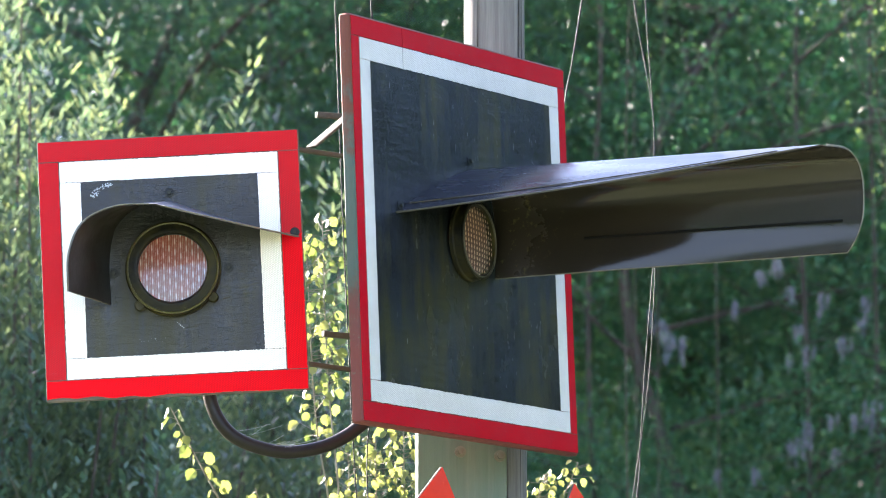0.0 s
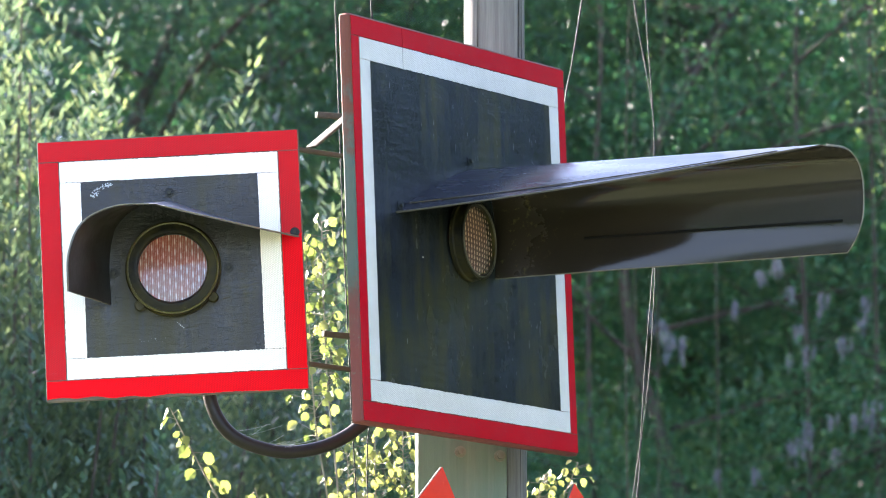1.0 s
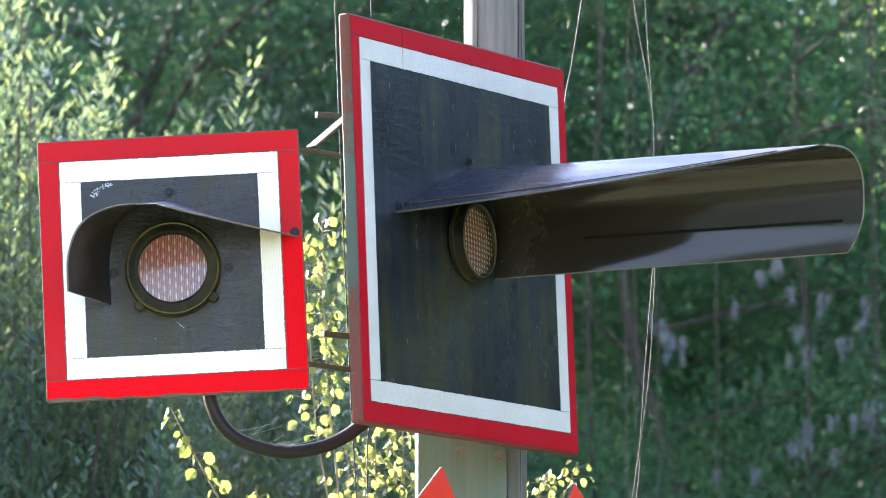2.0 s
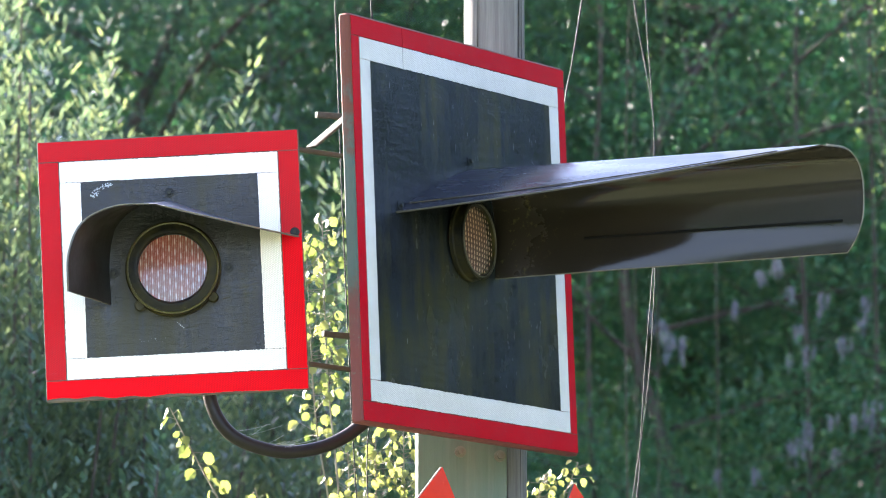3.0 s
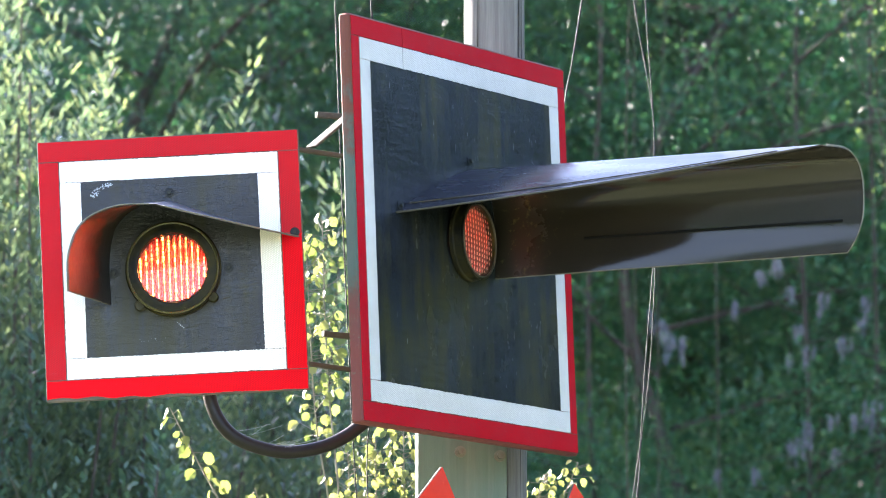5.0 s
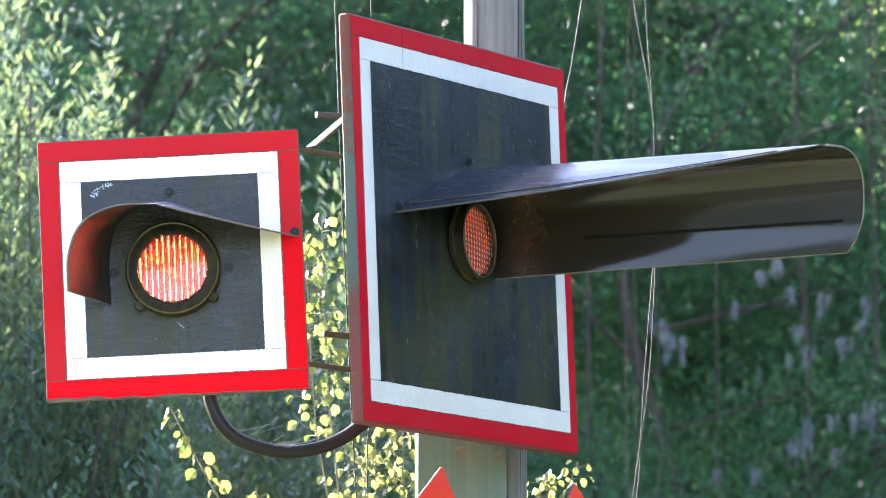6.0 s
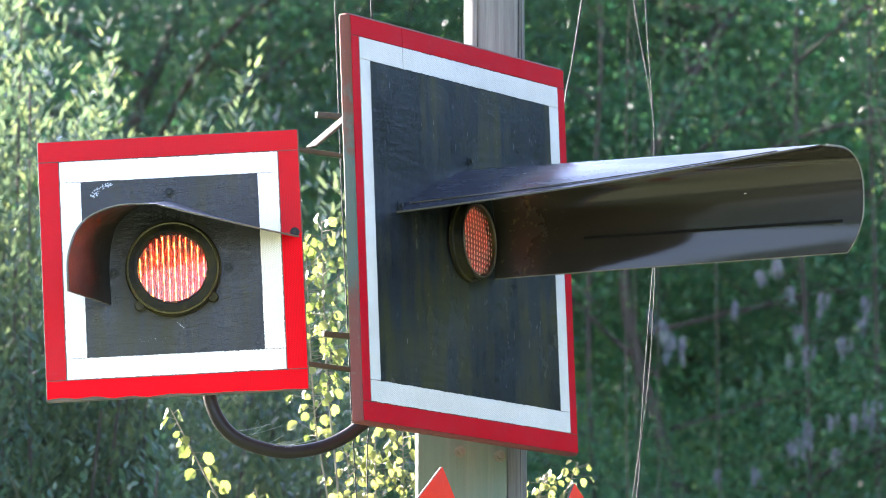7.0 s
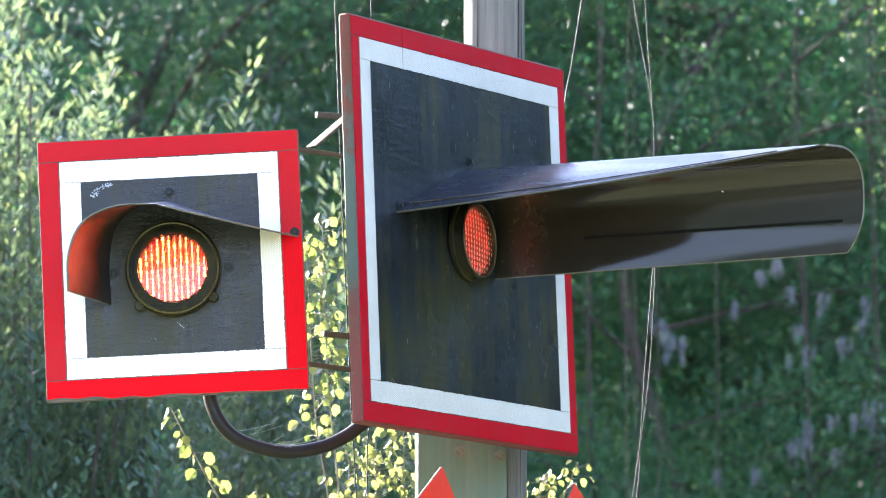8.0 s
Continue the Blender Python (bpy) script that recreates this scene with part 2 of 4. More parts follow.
def lens_material(name, low, high, rib_color, line_width, row, stagger, low_dash, tint, spread, clear_part):
    """Red ribbed lens under a clear glossy cover: staggered dashes of pale ribs, part of the light passes straight through."""
    m = Mat(name)
    xyz = m.node("SeparateXYZ", {0: m.co})
    x, z = xyz.outputs[0], xyz.outputs[2]
    col = m.math("DIVIDE", x, 0.0132)
    rib = m.math("ABSOLUTE", m.math("SUBTRACT", m.math("FRACT", col), 0.5))
    line = m.ramp(rib, [(0.05, 1.0), (line_width, 0.0)])
    thin = m.ramp(m.math("ABSOLUTE", m.math("SUBTRACT", rib, 0.36)), [(0.02, 0.55), (0.08, 0.0)])
    step = m.math("ADD", m.math("DIVIDE", z, row), m.math("MULTIPLY", m.math("FLOOR", col), stagger))
    dash = m.ramp(m.math("FRACT", step), [(0.05, low_dash), (0.25, 1.0), (0.60, 0.9), (0.75, low_dash)])
    grain = m.noise(420.0, 3, 0.5)
    pale = m.math("MAXIMUM", m.math("MULTIPLY", line, dash), m.math("MULTIPLY", thin, m.ramp(m.noise(160.0, 3), [(0.4, 0.3), (0.6, 1.0)])))
    dark = m.mix(m.ramp(grain, [(0.4, 0.0), (0.62, 1.0)]), low, high)
    m.base(m.mix(pale, dark, rib_color), 0.20, 0, 0.4)
    m.put(m.bsdf.inputs["Coat Weight"], 1.0)
    m.put(m.bsdf.inputs["Coat Roughness"], 0.02)
    m.put(m.bsdf.inputs["Coat IOR"], 1.6)
    m.bump(m.math("ADD", line, m.math("MULTIPLY", grain, 0.4)), 0.35, 0.001)
    clear = m.node("BsdfTransparent", {"Color": (1.0, 0.75, 0.7, 1)})
    back = m.node("BsdfTranslucent", {"Color": (*tint, 1)})
    solid = m.node("MixShader", {0: spread, 1: m.bsdf.outputs[0], 2: back.outputs[0]})
    mix = m.node("MixShader", {0: clear_part, 1: solid.outputs[0], 2: clear.outputs[0]})
    m.put(m.out.inputs[0], mix.outputs[0])
    return m.m


LENS = lens_material("ribbed_red_lens", (0.10, 0.040, 0.030), (0.19, 0.10, 0.080), (0.90, 0.78, 0.68), 0.18, 0.026, 0.37, 0.3, (1.0, 0.11, 0.028), 0.30, 0.26)
LENS_PALE = lens_material("ribbed_bleached_lens", (0.055, 0.040, 0.030), (0.10, 0.075, 0.060), (0.56, 0.47, 0.38), 0.40, 0.0120, 0.08, 0.55, (1.0, 0.05, 0.05), 0.10, 0.40)


def glow_material(name, color, strength):
    m = Mat(name)
    rnd = m.node("NewGeometry").outputs["Random Per Island"]
    power = m.math("MULTIPLY", m.math("MULTIPLY", m.ramp(rnd, [(0.0, 0.15), (0.5, 0.5), (1.0, 1.0)]), m.ramp(m.noise(42.0, 2), [(0.38, 0.25), (0.62, 1.0)])), strength)
    tone = m.mix(m.ramp(m.math("FRACT", m.math("MULTIPLY", rnd, 7.3)), [(0.2, 0.0), (0.8, 1.0)]), (1.0, 0.05, 0.012), color)
    m.put(m.out.inputs[0], m.node("Emission", {"Color": tone, "Strength": power}).outputs[0])
    return m.m


LED_NEAR = glow_material("led_glow_on_axis", (1.0, 0.34, 0.04), 18.0)
LED_SIDE = glow_material("led_glow_off_axis", (1.0, 0.05, 0.03), 1.6)
LED_PLATE = worn("dark_led_plate", (0.05, 0.02, 0.018), (0.04, 0.018, 0.015), (0.08, 0.04, 0.035), 0.5)


# ---- mesh helpers ----
def mesh_of(name, bm, material, smooth=True):
    me = bpy.data.meshes.new(name)
    bm.normal_update()
    bm.to_mesh(me)
    bm.free()
    me.materials.append(material)
    if smooth:
        me.polygons.foreach_set("use_smooth", [True] * len(me.polygons))
        me.set_sharp_from_angle(angle=radians(35))
    return me


def part(name, bm, material, parent, label="", m=None):
    ob = new(name, mesh_of(name, bm, material))
    ob.parent = parent
    if m is not None:
        ob.matrix_basis = m
    return tagged(ob, label)


def thing(name, m, label, category, group="", kind=""):
    ob = new(name)
    ob.empty_display_size = 0.1
    ob.matrix_basis = m
    return tagged(ob, label, category, group, kind)


def solo(name, bm, material, label, category, group="", kind="", m=None):
    ob = new(name, mesh_of(name, bm, material))
    if m is not None:
        ob.matrix_basis = m
    return tagged(ob, label, category, group, kind)


def box(x0, x1, y0, y1, z0, z1, bevel=0.002, bm=None, segments=2):
    own = bmesh.new()
    bmesh.ops.create_cube(own, size=1.0, matrix=Matrix.LocRotScale(((x0 + x1) / 2, (y0 + y1) / 2, (z0 + z1) / 2), None, (x1 - x0, y1 - y0, z1 - z0)))
    if bevel:
        bmesh.ops.bevel(own, geom=own.edges[:], offset=bevel, segments=segments, profile=0.6, affect="EDGES")
    return own


def join(bm, other):
    me = bpy.data.meshes.new("tmp")
    other.to_mesh(me)
    other.free()
    bm.from_mesh(me)
    bpy.data.meshes.remove(me)
    return bm


def lathe(profile, steps=64, axis="Y"):
    """Turns (radius, depth) pairs round the axis through the lamp's middle."""
    bm = bmesh.new()
    rings = []
    for r, d in profile:
        ring = []
        for i in range(steps):
            a = 2 * math.pi * i / steps
            ring.append(bm.verts.new((r * math.cos(a), d, r * math.sin(a)) if axis == "Y" else (r * math.cos(a), r * math.sin(a), d)))
        rings.append(ring)
    for a, b in zip(rings, rings[1:]):
        for i in range(steps):
            bm.faces.new((a[i], a[(i + 1) % steps], b[(i + 1) % steps], b[i]))
    bmesh.ops.recalc_face_normals(bm, faces=bm.faces[:])
    return bm


def tube(points, radius, sides=10, taper=None, wobble=0.0, rng=None, smooth=True):
    """A closed tube along points (Catmull-Rom)."""
    pts = [Vector(p) for p in points]
    if smooth and len(pts) > 2:
        dense = []
        ext = [2 * pts[0] - pts[1], *pts, 2 * pts[-1] - pts[-2]]
        for i in range(1, len(ext) - 2):
            p0, p1, p2, p3 = ext[i - 1:i + 3]
            for k in range(6):
                t = k / 6
                dense.append(0.5 * ((2 * p1) + (p2 - p0) * t + (2 * p0 - 5 * p1 + 4 * p2 - p3) * t * t + (3 * p1 - p0 - 3 * p2 + p3) * t ** 3))
        dense.append(pts[-1])
        pts = dense
    bm = bmesh.new()
    n = len(pts)
    side = None
    rings = []
    for i, p in enumerate(pts):
        way = (pts[min(i + 1, n - 1)] - pts[max(i - 1, 0)]).normalized()
        if side is None:
            side = way.orthogonal().normalized()
        side = (side - way * side.dot(way)).normalized()
        up = way.cross(side)
        r = radius if taper is None else radius + (taper - radius) * i / (n - 1)
        ring = []
        for k in range(sides):
            a = 2 * math.pi * k / sides
            q = r * (1 + (rng.uniform(-wobble, wobble) if rng else 0))
            ring.append(bm.verts.new(p + q * (math.cos(a) * side + math.sin(a) * up)))
        rings.append(ring)
    for a, b in zip(rings, rings[1:]):
        for k in range(sides):
            bm.faces.new((a[k], a[(k + 1) % sides], b[(k + 1) % sides], b[k]))
    bm.faces.new(rings[0][::-1])
    bm.faces.new(rings[-1])
    return bm


def strip(x0, x1, z0, z1, y, thick, ragged=0.0008, seed=0, seg=150, wave=0.0):
    """A strip of sheeting on the face y, with slightly ragged long edges."""
    rng = random.Random(seed)
    bm = bmesh.new()
    along_x = (x1 - x0) > (z1 - z0)
    front, rear = [], []
    for i in range(seg + 1):
        t = i / seg
        j0, j1 = rng.uniform(-ragged, ragged), rng.uniform(-ragged, ragged)
        j0 += wave * max(0.0, noise.noise(Vector((t * 9.0, seed, 0))) + 0.25) * (1 - t) ** 0.7
        if along_x:
            a, b = (x0 + (x1 - x0) * t, z0 + j0), (x0 + (x1 - x0) * t, z1 + j1)
        else:
            a, b = (x1 + j0, z0 + (z1 - z0) * t), (x0 + j1, z0 + (z1 - z0) * t)
        front.append([bm.verts.new((p[0], y - thick, p[1])) for p in (a, b)])
        rear.append([bm.verts.new((p[0], y + 0.0004, p[1])) for p in (a, b)])
    for i in range(seg):
        f, g, r, s = front[i], front[i + 1], rear[i], rear[i + 1]
        for q in ((f[0], g[0], g[1], f[1]), (f[0], r[0], s[0], g[0]), (f[1], g[1], s[1], r[1])):
            bm.faces.new(q)
    for f, r in ((front[0], rear[0]), (front[-1], rear[-1])):
        bm.faces.new((f[0], f[1], r[1], r[0]))
    bmesh.ops.recalc_face_normals(bm, faces=bm.faces[:])
    return bm


def bolt_mesh(r, h, washer=1.6):
    """A hexagon head with a washer, pointing to -y."""
    bm = lathe([(0.0001, -h * 0.35), (r * washer, -h * 0.35), (r * washer, 0.0), (0.0001, 0.0)], 24)
    head = bmesh.new()
    bmesh.ops.create_cone(head, cap_ends=True, segments=6, radius1=r, radius2=r * 0.94, depth=h, matrix=Matrix.Translation((0, -h * 0.8, 0)) @ Matrix.Rotation(radians(90), 4, "X"))
    return join(bm, head)


# ---- ground ----
def ground():
    bm = bmesh.new()
    bmesh.ops.create_grid(bm, x_segments=90, y_segments=90, size=1.0)
    for v in bm.verts:
        for i in (0, 1):
            v.co[i] = math.copysign(abs(v.co[i]) ** 2.2, v.co[i]) * 1500
        v.co.y += 14
        d = math.hypot(v.co.x, v.co.y - 10)
        v.co.z = -0.02 + (0.10 * noise.noise(Vector((v.co.x * 0.15, v.co.y * 0.15, 0))) if d > 3 else 0) - (0.04 if d < 60 else 0)
    return solo("ground", bm, ground_material(), "uneven grassy ground with dry gravelly patches", "ground", kind="structure")


ground()


# ---- the post ----
def pole():
    bm = bmesh.new()
    rings = []
    for i in range(71):
        z = -0.3 + i * 0.11
        r = 0.086 - 0.0032 * z
        rings.append([bm.verts.new(((r * (1 + 0.025 * noise.noise(Vector((math.cos(a) * 3, math.sin(a) * 3, z * 0.4))))) * math.cos(a),
                                    (r * (1 + 0.025 * noise.noise(Vector((math.cos(a) * 3, math.sin(a) * 3, z * 0.4))))) * math.sin(a), z))
                      for a in (2 * math.pi * k / 40 for k in range(40))])
    for a, b in zip(rings, rings[1:]):
        for k in range(40):
            bm.faces.new((a[k], a[(k + 1) % 40], b[(k + 1) % 40], b[k]))
    bm.faces.new(rings[-1])
    return solo("utility_pole", bm, POLE_WOOD, "round silver-grey weathered wooden pole standing in the ground", "pole", m=pose(0.1225, 13.47, 0))


pole()


def mount_plank():
    t = thing("mounting_plank", pose(0.042, 13.335, 3.0, 0, 0, 6), "pale green-washed wooden plank bolted to the pole", "plank")
    part("plank", box(-0.105, 0.105, -0.034, 0.034, -1.1, 0.62, 0.004), PAINTED_WOOD, t)
    for x, z in ((-0.005, 0.113), (0.088, 0.104), (-0.005, -0.6), (0.088, -0.6)):
        part("bolt", bolt_mesh(0.0085, 0.014), BOLT, t, "rusty hexagon bolt", pose(x, -0.034, z, 0, 20, 0))
    return t


mount_plank()


# ---- the two signal boards ----
def hood_mesh(back, front, wing_back, length, bulge, thick=0.003, mirror=1, arch=0.022):
    """A bent sheet hood. back and front are profiles from ridge to the wall's lower edge; the wing runs from the ridge
    out to wing_back at the board and narrows to nothing at the front."""
    nu, nv = 44, 40

    def along(pts, s):
        pts = [Vector((p[0], p[1])) for p in pts]
        ext = [2 * pts[0] - pts[1], *pts, 2 * pts[-1] - pts[-2]]
        k = min(int(s * (len(pts) - 1)), len(pts) - 2)
        t = s * (len(pts) - 1) - k
        p0, p1, p2, p3 = ext[k:k + 4]
        return 0.5 * ((2 * p1) + (p2 - p0) * t + (2 * p0 - 5 * p1 + 4 * p2 - p3) * t * t + (3 * p1 - p0 - 3 * p2 + p3) * t ** 3)

    bm = bmesh.new()
    grid = []
    for j in range(nv + 1):
        v = j / nv
        row = []
        for i in range(nu + 1):
            u = i / nu
            if u < 0.32:
                k = 1 - u / 0.32
                r0 = along(back, 0)
                wing = Vector(wing_back)
                q = r0 + (wing - r0) * k
                q.y += arch * math.sin(math.pi * k) * (1 - v)
                f0 = along(front, 0)
                narrow = 1 - v + 0.10 * math.sin(math.pi * v)
                shift = (f0 - r0) * v
                p = r0 + (q - r0) * narrow + shift
                depth = length * v
            else:
                s = (u - 0.32) / 0.68
                p = along(back, s).lerp(along(front, s), v)
                depth = v * (length + bulge * (1 - abs(2 * s - 1) ** 3.6))
            row.append(bm.verts.new((mirror * p.x, -0.002 - depth, p.y)))
        grid.append(row)
    for j in range(nv):
        for i in range(nu):
            bm.faces.new((grid[j][i], grid[j][i + 1], grid[j + 1][i + 1], grid[j + 1][i]))
    wall_edge = [grid[j][nu].co.copy() for j in range(0, nv, 2)] + [grid[nv][i].co.copy() for i in range(nu, 14, -1)]
    hem = [grid[j][2].co + Vector((0, 0, 0.002)) for j in range(0, nv - 3, 2)]
    seam = [grid[j][38].co + Vector((-0.003 * mirror, 0, 0)) for j in range(nv // 4, nv - 1, 2)]
    lip = [grid[j][0].co.copy() for j in range(0, nv, 2)]
    bmesh.ops.remove_doubles(bm, verts=bm.verts[:], dist=1e-5)
    bmesh.ops.recalc_face_normals(bm, faces=bm.faces[:])
    bmesh.ops.solidify(bm, geom=bm.faces[:], thickness=thick)
    bm.normal_update()
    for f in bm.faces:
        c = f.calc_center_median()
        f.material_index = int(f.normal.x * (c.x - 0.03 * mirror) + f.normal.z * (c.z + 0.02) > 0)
    return bm, wall_edge, hem, seam, lip


def lamp(t, m, glow, bar, led, deep, ring_r, recess, lens_paint, tilt):
    """Ring, ribbed lens, added slotted mask; the LED plate slides behind its bars to dim."""
    ring = part("lamp_ring", lathe([(ring_r, -0.002), (ring_r, -0.010), (ring_r - 0.003, -0.013), (ring_r - 0.004, -0.030), (ring_r - 0.007, -0.033), (0.090, -0.0335),
                                    (0.084, -0.0345), (0.0805, -0.033), (0.0795, -0.030), (0.0795, -0.004), (ring_r, -0.002)], 72), RING_PAINT, t,
                "black lamp ring stained olive", m)
    if ring_r > 0.1:
        lip = ring_r - 0.0065
        part("ring_rim", lathe([(lip - 0.0028, -0.030), (lip - 0.0026, -0.0365), (lip, -0.0385), (lip + 0.0026, -0.0365), (lip + 0.0028, -0.030), (lip - 0.0028, -0.030)], 72), OLIVE_RIM, ring, "narrow olive-yellow weathered rim")
        for a in (226, -38):
            lug = lathe([(0.0001, -0.022), (0.010, -0.022), (0.012, -0.018), (0.012, -0.002), (0.0001, -0.002)], 20)
            part("clamp_lug", lug, BRACKET if a > 0 else RING_PAINT, ring, "small round clamp lug", pose((ring_r + 0.003) * math.cos(radians(a)), 0, (ring_r + 0.003) * math.sin(radians(a))))
    else:
        part("ring_rim", lathe([(0.0815, -0.033), (0.0822, -0.0362), (0.0835, -0.0370), (0.0848, -0.0362), (0.0855, -0.033), (0.0815, -0.033)], 72), LIP_PAINT, ring, "narrow worn rim")
    r = recess
    lens = lathe([(0.0001, -0.003), (0.02, -0.0028), (0.04, -0.0022), (0.06, -0.0013), (0.072, -0.0005), (0.0785, 0.0)], 64)
    part("lens", lens, lens_paint, t, "pale red ribbed lens", m @ pose(0, r - 0.0275, 0, tilt, 0, 0))
    pitch = 0.0132
    mask = bmesh.new()
    for k in range(-7, 8):
        half = math.sqrt(max(0.0785 ** 2 - (abs(k * pitch) - bar) ** 2, 0.0)) if abs(k * pitch) - bar < 0.0785 else 0
        if half > 0.004:
            join(mask, box(k * pitch - bar, k * pitch + bar, r - 0.0174 - deep, r - 0.0174, -half, half, 0))
    part("dimming_mask", mask, LED_PLATE, t, "added dark slotted mask that hides the lights", m)
    plate = part("led_plate", lathe([(0.0001, r - 0.0168), (0.0785, r - 0.0168), (0.0785, r - 0.0148), (0.0001, r - 0.0148)], 48), LED_PLATE, t, "round dark plate with rows of red lights", m)
    leds = bmesh.new()
    rng = random.Random(5)
    for k in range(-6, 6):
        half = math.sqrt(0.0785 ** 2 - (k * pitch + 0.0066) ** 2) - 0.002
        z0 = -half + 0.0045 * (k % 2) + rng.uniform(0, 0.002)
        while z0 < half - 0.004:
            h = min(rng.uniform(0.005, 0.009), half - z0)
            off = rng.uniform(-1, 1) * (bar - led - 0.0001)
            leds.faces.new([leds.verts.new((k * pitch + off + sx * led, r - 0.01725, z0 + sz * h)) for sx, sz in ((-1, 0), (1, 0), (1, 1), (-1, 1))])
            z0 += h + rng.uniform(0.0015, 0.003)
    tagged(part("led_rows", leds, glow, plate, "rows of red lights"), kind="stuff")
    return plate


def signal_board(m, w, h, thick, strips, hx, label, materials, bev, hood, glow, lens_at, seed, splits=()):
    """strips: red and white widths of the level strips; hx: the same of the upright ones."""
    t = thing("crossing_signal", m, label, "railway signal")
    red, white, edge, face = materials
    x, z = w / 2, h / 2
    part("panel", box(-x, x, 0.0, thick, -z, z, bev, segments=3), edge, t)
    a, b = strips
    ah, bh = hx
    g = 0.0012
    part("panel_face", box(-x + ah + bh - 0.002, x - ah - bh + 0.002, -0.0012, 0.002, -z + a + b - 0.002, z - a - b + 0.002, 0), face, t, "scuffed black painted face")
    in_x, in_z = x - bev * 0.7, z - bev * 0.7
    ux, uz = x - ah, z - a
    n = seed * 20
    cut = splits[0] if splits else None
    for k, (x0, x1, z0, z1) in enumerate(([(-in_x, in_x, uz + g, in_z)] if cut is None else [(-in_x, cut - g, uz + g, in_z), (cut + g, in_x, uz + g, in_z)])
                                         + [(-in_x, in_x, -in_z, -uz - g), (-in_x, -ux - g, -uz + g, uz - g), (ux + g, in_x, -uz + g, uz - g)]):
        # Vivid red: the bottom strip, and the right strip up to the hood's wing.
        vivid = seed == 1 and z0 < -uz
        if seed == 1 and x0 > 0 and z1 - z0 > 0.3:
            part("red_strip", strip(x0, x1, 0.062, z1, 0.0, 0.002, 0.0006, n + 7, 100), red, t, "red reflective strip")
            z1, vivid = 0.0605, True
        part("red_strip", strip(x0, x1, z0, z1, 0.0, 0.002, 0.0006, n + k, 150, 0.016 if z0 < -uz and seed == 1 else 0.0), RED_VIVID if vivid else red, t, "vivid red strip" if vivid else "red reflective strip")
    vx, vz = ux - bh, uz - b
    cut = splits[1] if len(splits) > 1 else None
    for k, (x0, x1, z0, z1) in enumerate(([(-ux + g, ux - g, vz, uz - g)] if cut is None else [(-ux + g, cut - g, vz, uz - g), (cut + g, ux - g, vz, uz - g)])
                                         + [(-ux + g, ux - g, -uz + g, -vz), (-ux + g, -vx, -vz + g, vz - g), (vx, ux - g, -vz + g, vz - g)]):
        part("white_strip", strip(x0, x1, z0, z1, 0.0, 0.0022, 0.0009, n + 10 + k), white, t, "white reflective strip")
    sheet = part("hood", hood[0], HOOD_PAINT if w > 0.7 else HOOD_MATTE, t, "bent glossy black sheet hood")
    sheet.data.materials.append(HOOD_TOP if w > 0.7 else SHEEN_TOP)
    part("rim", tube(hood[1], 0.0021 if w > 0.7 else 0.0014, 6, smooth=False), RIM_PAINT, sheet, "worn pale lower rim")
    if w > 0.7:
        part("hem", tube(hood[2], 0.0015, 6, smooth=False), BLACK_GLOSS, sheet, "folded hem")
        part("seam", tube(hood[3], 0.0034, 6, smooth=False), SEAM, sheet, "pressed seam")
    part("lip", tube(hood[4], 0.0018 if w > 0.7 else 0.0014, 6, smooth=False), LIP_PAINT if w > 0.7 else RIM_PAINT, sheet, "worn wing edge")
    plate = lamp(t, lens_at, *glow)
    housing = lathe([(0.0001, thick + 0.10), (0.10, thick + 0.10), (0.105, thick + 0.09), (0.105, thick - 0.001), (0.0001, thick - 0.001)], 40)
    part("lamp_housing", housing, BLACK_GLOSS, t, "black round lamp housing", pose(lens_at.translation.x, 0, lens_at.translation.z))
    return t, plate


LEFT_M = pose(-0.6176, 12.9072, 3.496) @ pose(0, 0, 0, 0, 0, -2.138) @ pose(0, 0, 0, 0.985) @ pose(0, 0, 0, 0, -2.66, 0)
RIGHT_M = pose(0.0542, 12.9327, 3.560) @ pose(0, 0, 0, 0, 0, 57.81) @ pose(0, 0, 0, -1.847) @ pose(0, 0, 0, 0, -0.896, 0)

LEFT_LAMP = pose(0.002, 0, -0.0095)
RIGHT_LAMP = pose(-0.002, 0, -0.006, 0, 0, 5.5)

left_hood = hood_mesh([(0.0, 0.150), (0.07, 0.142), (0.125, 0.10), (0.146, 0.02), (0.146, -0.083)],
                      [(0.012, 0.101), (0.10, 0.098), (0.172, 0.066), (0.206, 0.0), (0.213, -0.085)], (-0.292, 0.052), 0.30, 0.02, 0.003, -1, -0.006)
right_hood = hood_mesh([(0.02, 0.164), (0.075, 0.150), (0.115, 0.10), (0.125, 0.02), (0.118, -0.078)],
                       [(0.085, 0.124), (0.140, 0.112), (0.185, 0.070), (0.192, -0.02), (0.187, -0.108)], (-0.300, 0.028), 0.88, 0.045, 0.003, 1, 0.010)
left_board, left_leds = signal_board(LEFT_M, 0.60, 0.60, 0.018, (0.0484, 0.0484), (0.0484, 0.0484),
                                     "square black signal board with red-white border and short hood",
                                     (RED_TAPE, WHITE_TAPE, EDGE_BROWN, SHEEN_PANEL), 0.003, left_hood, (LED_NEAR, 0.0035, 0.0031, 0.0012, 0.110, 0.0, LENS, -6.6), LEFT_LAMP, 1)
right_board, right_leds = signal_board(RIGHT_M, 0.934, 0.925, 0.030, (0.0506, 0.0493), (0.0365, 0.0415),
                                       "large black signal board with dull red border and long black hood",
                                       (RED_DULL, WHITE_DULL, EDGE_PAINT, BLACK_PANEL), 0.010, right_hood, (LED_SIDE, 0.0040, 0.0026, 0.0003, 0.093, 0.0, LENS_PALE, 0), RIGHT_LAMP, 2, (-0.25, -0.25))


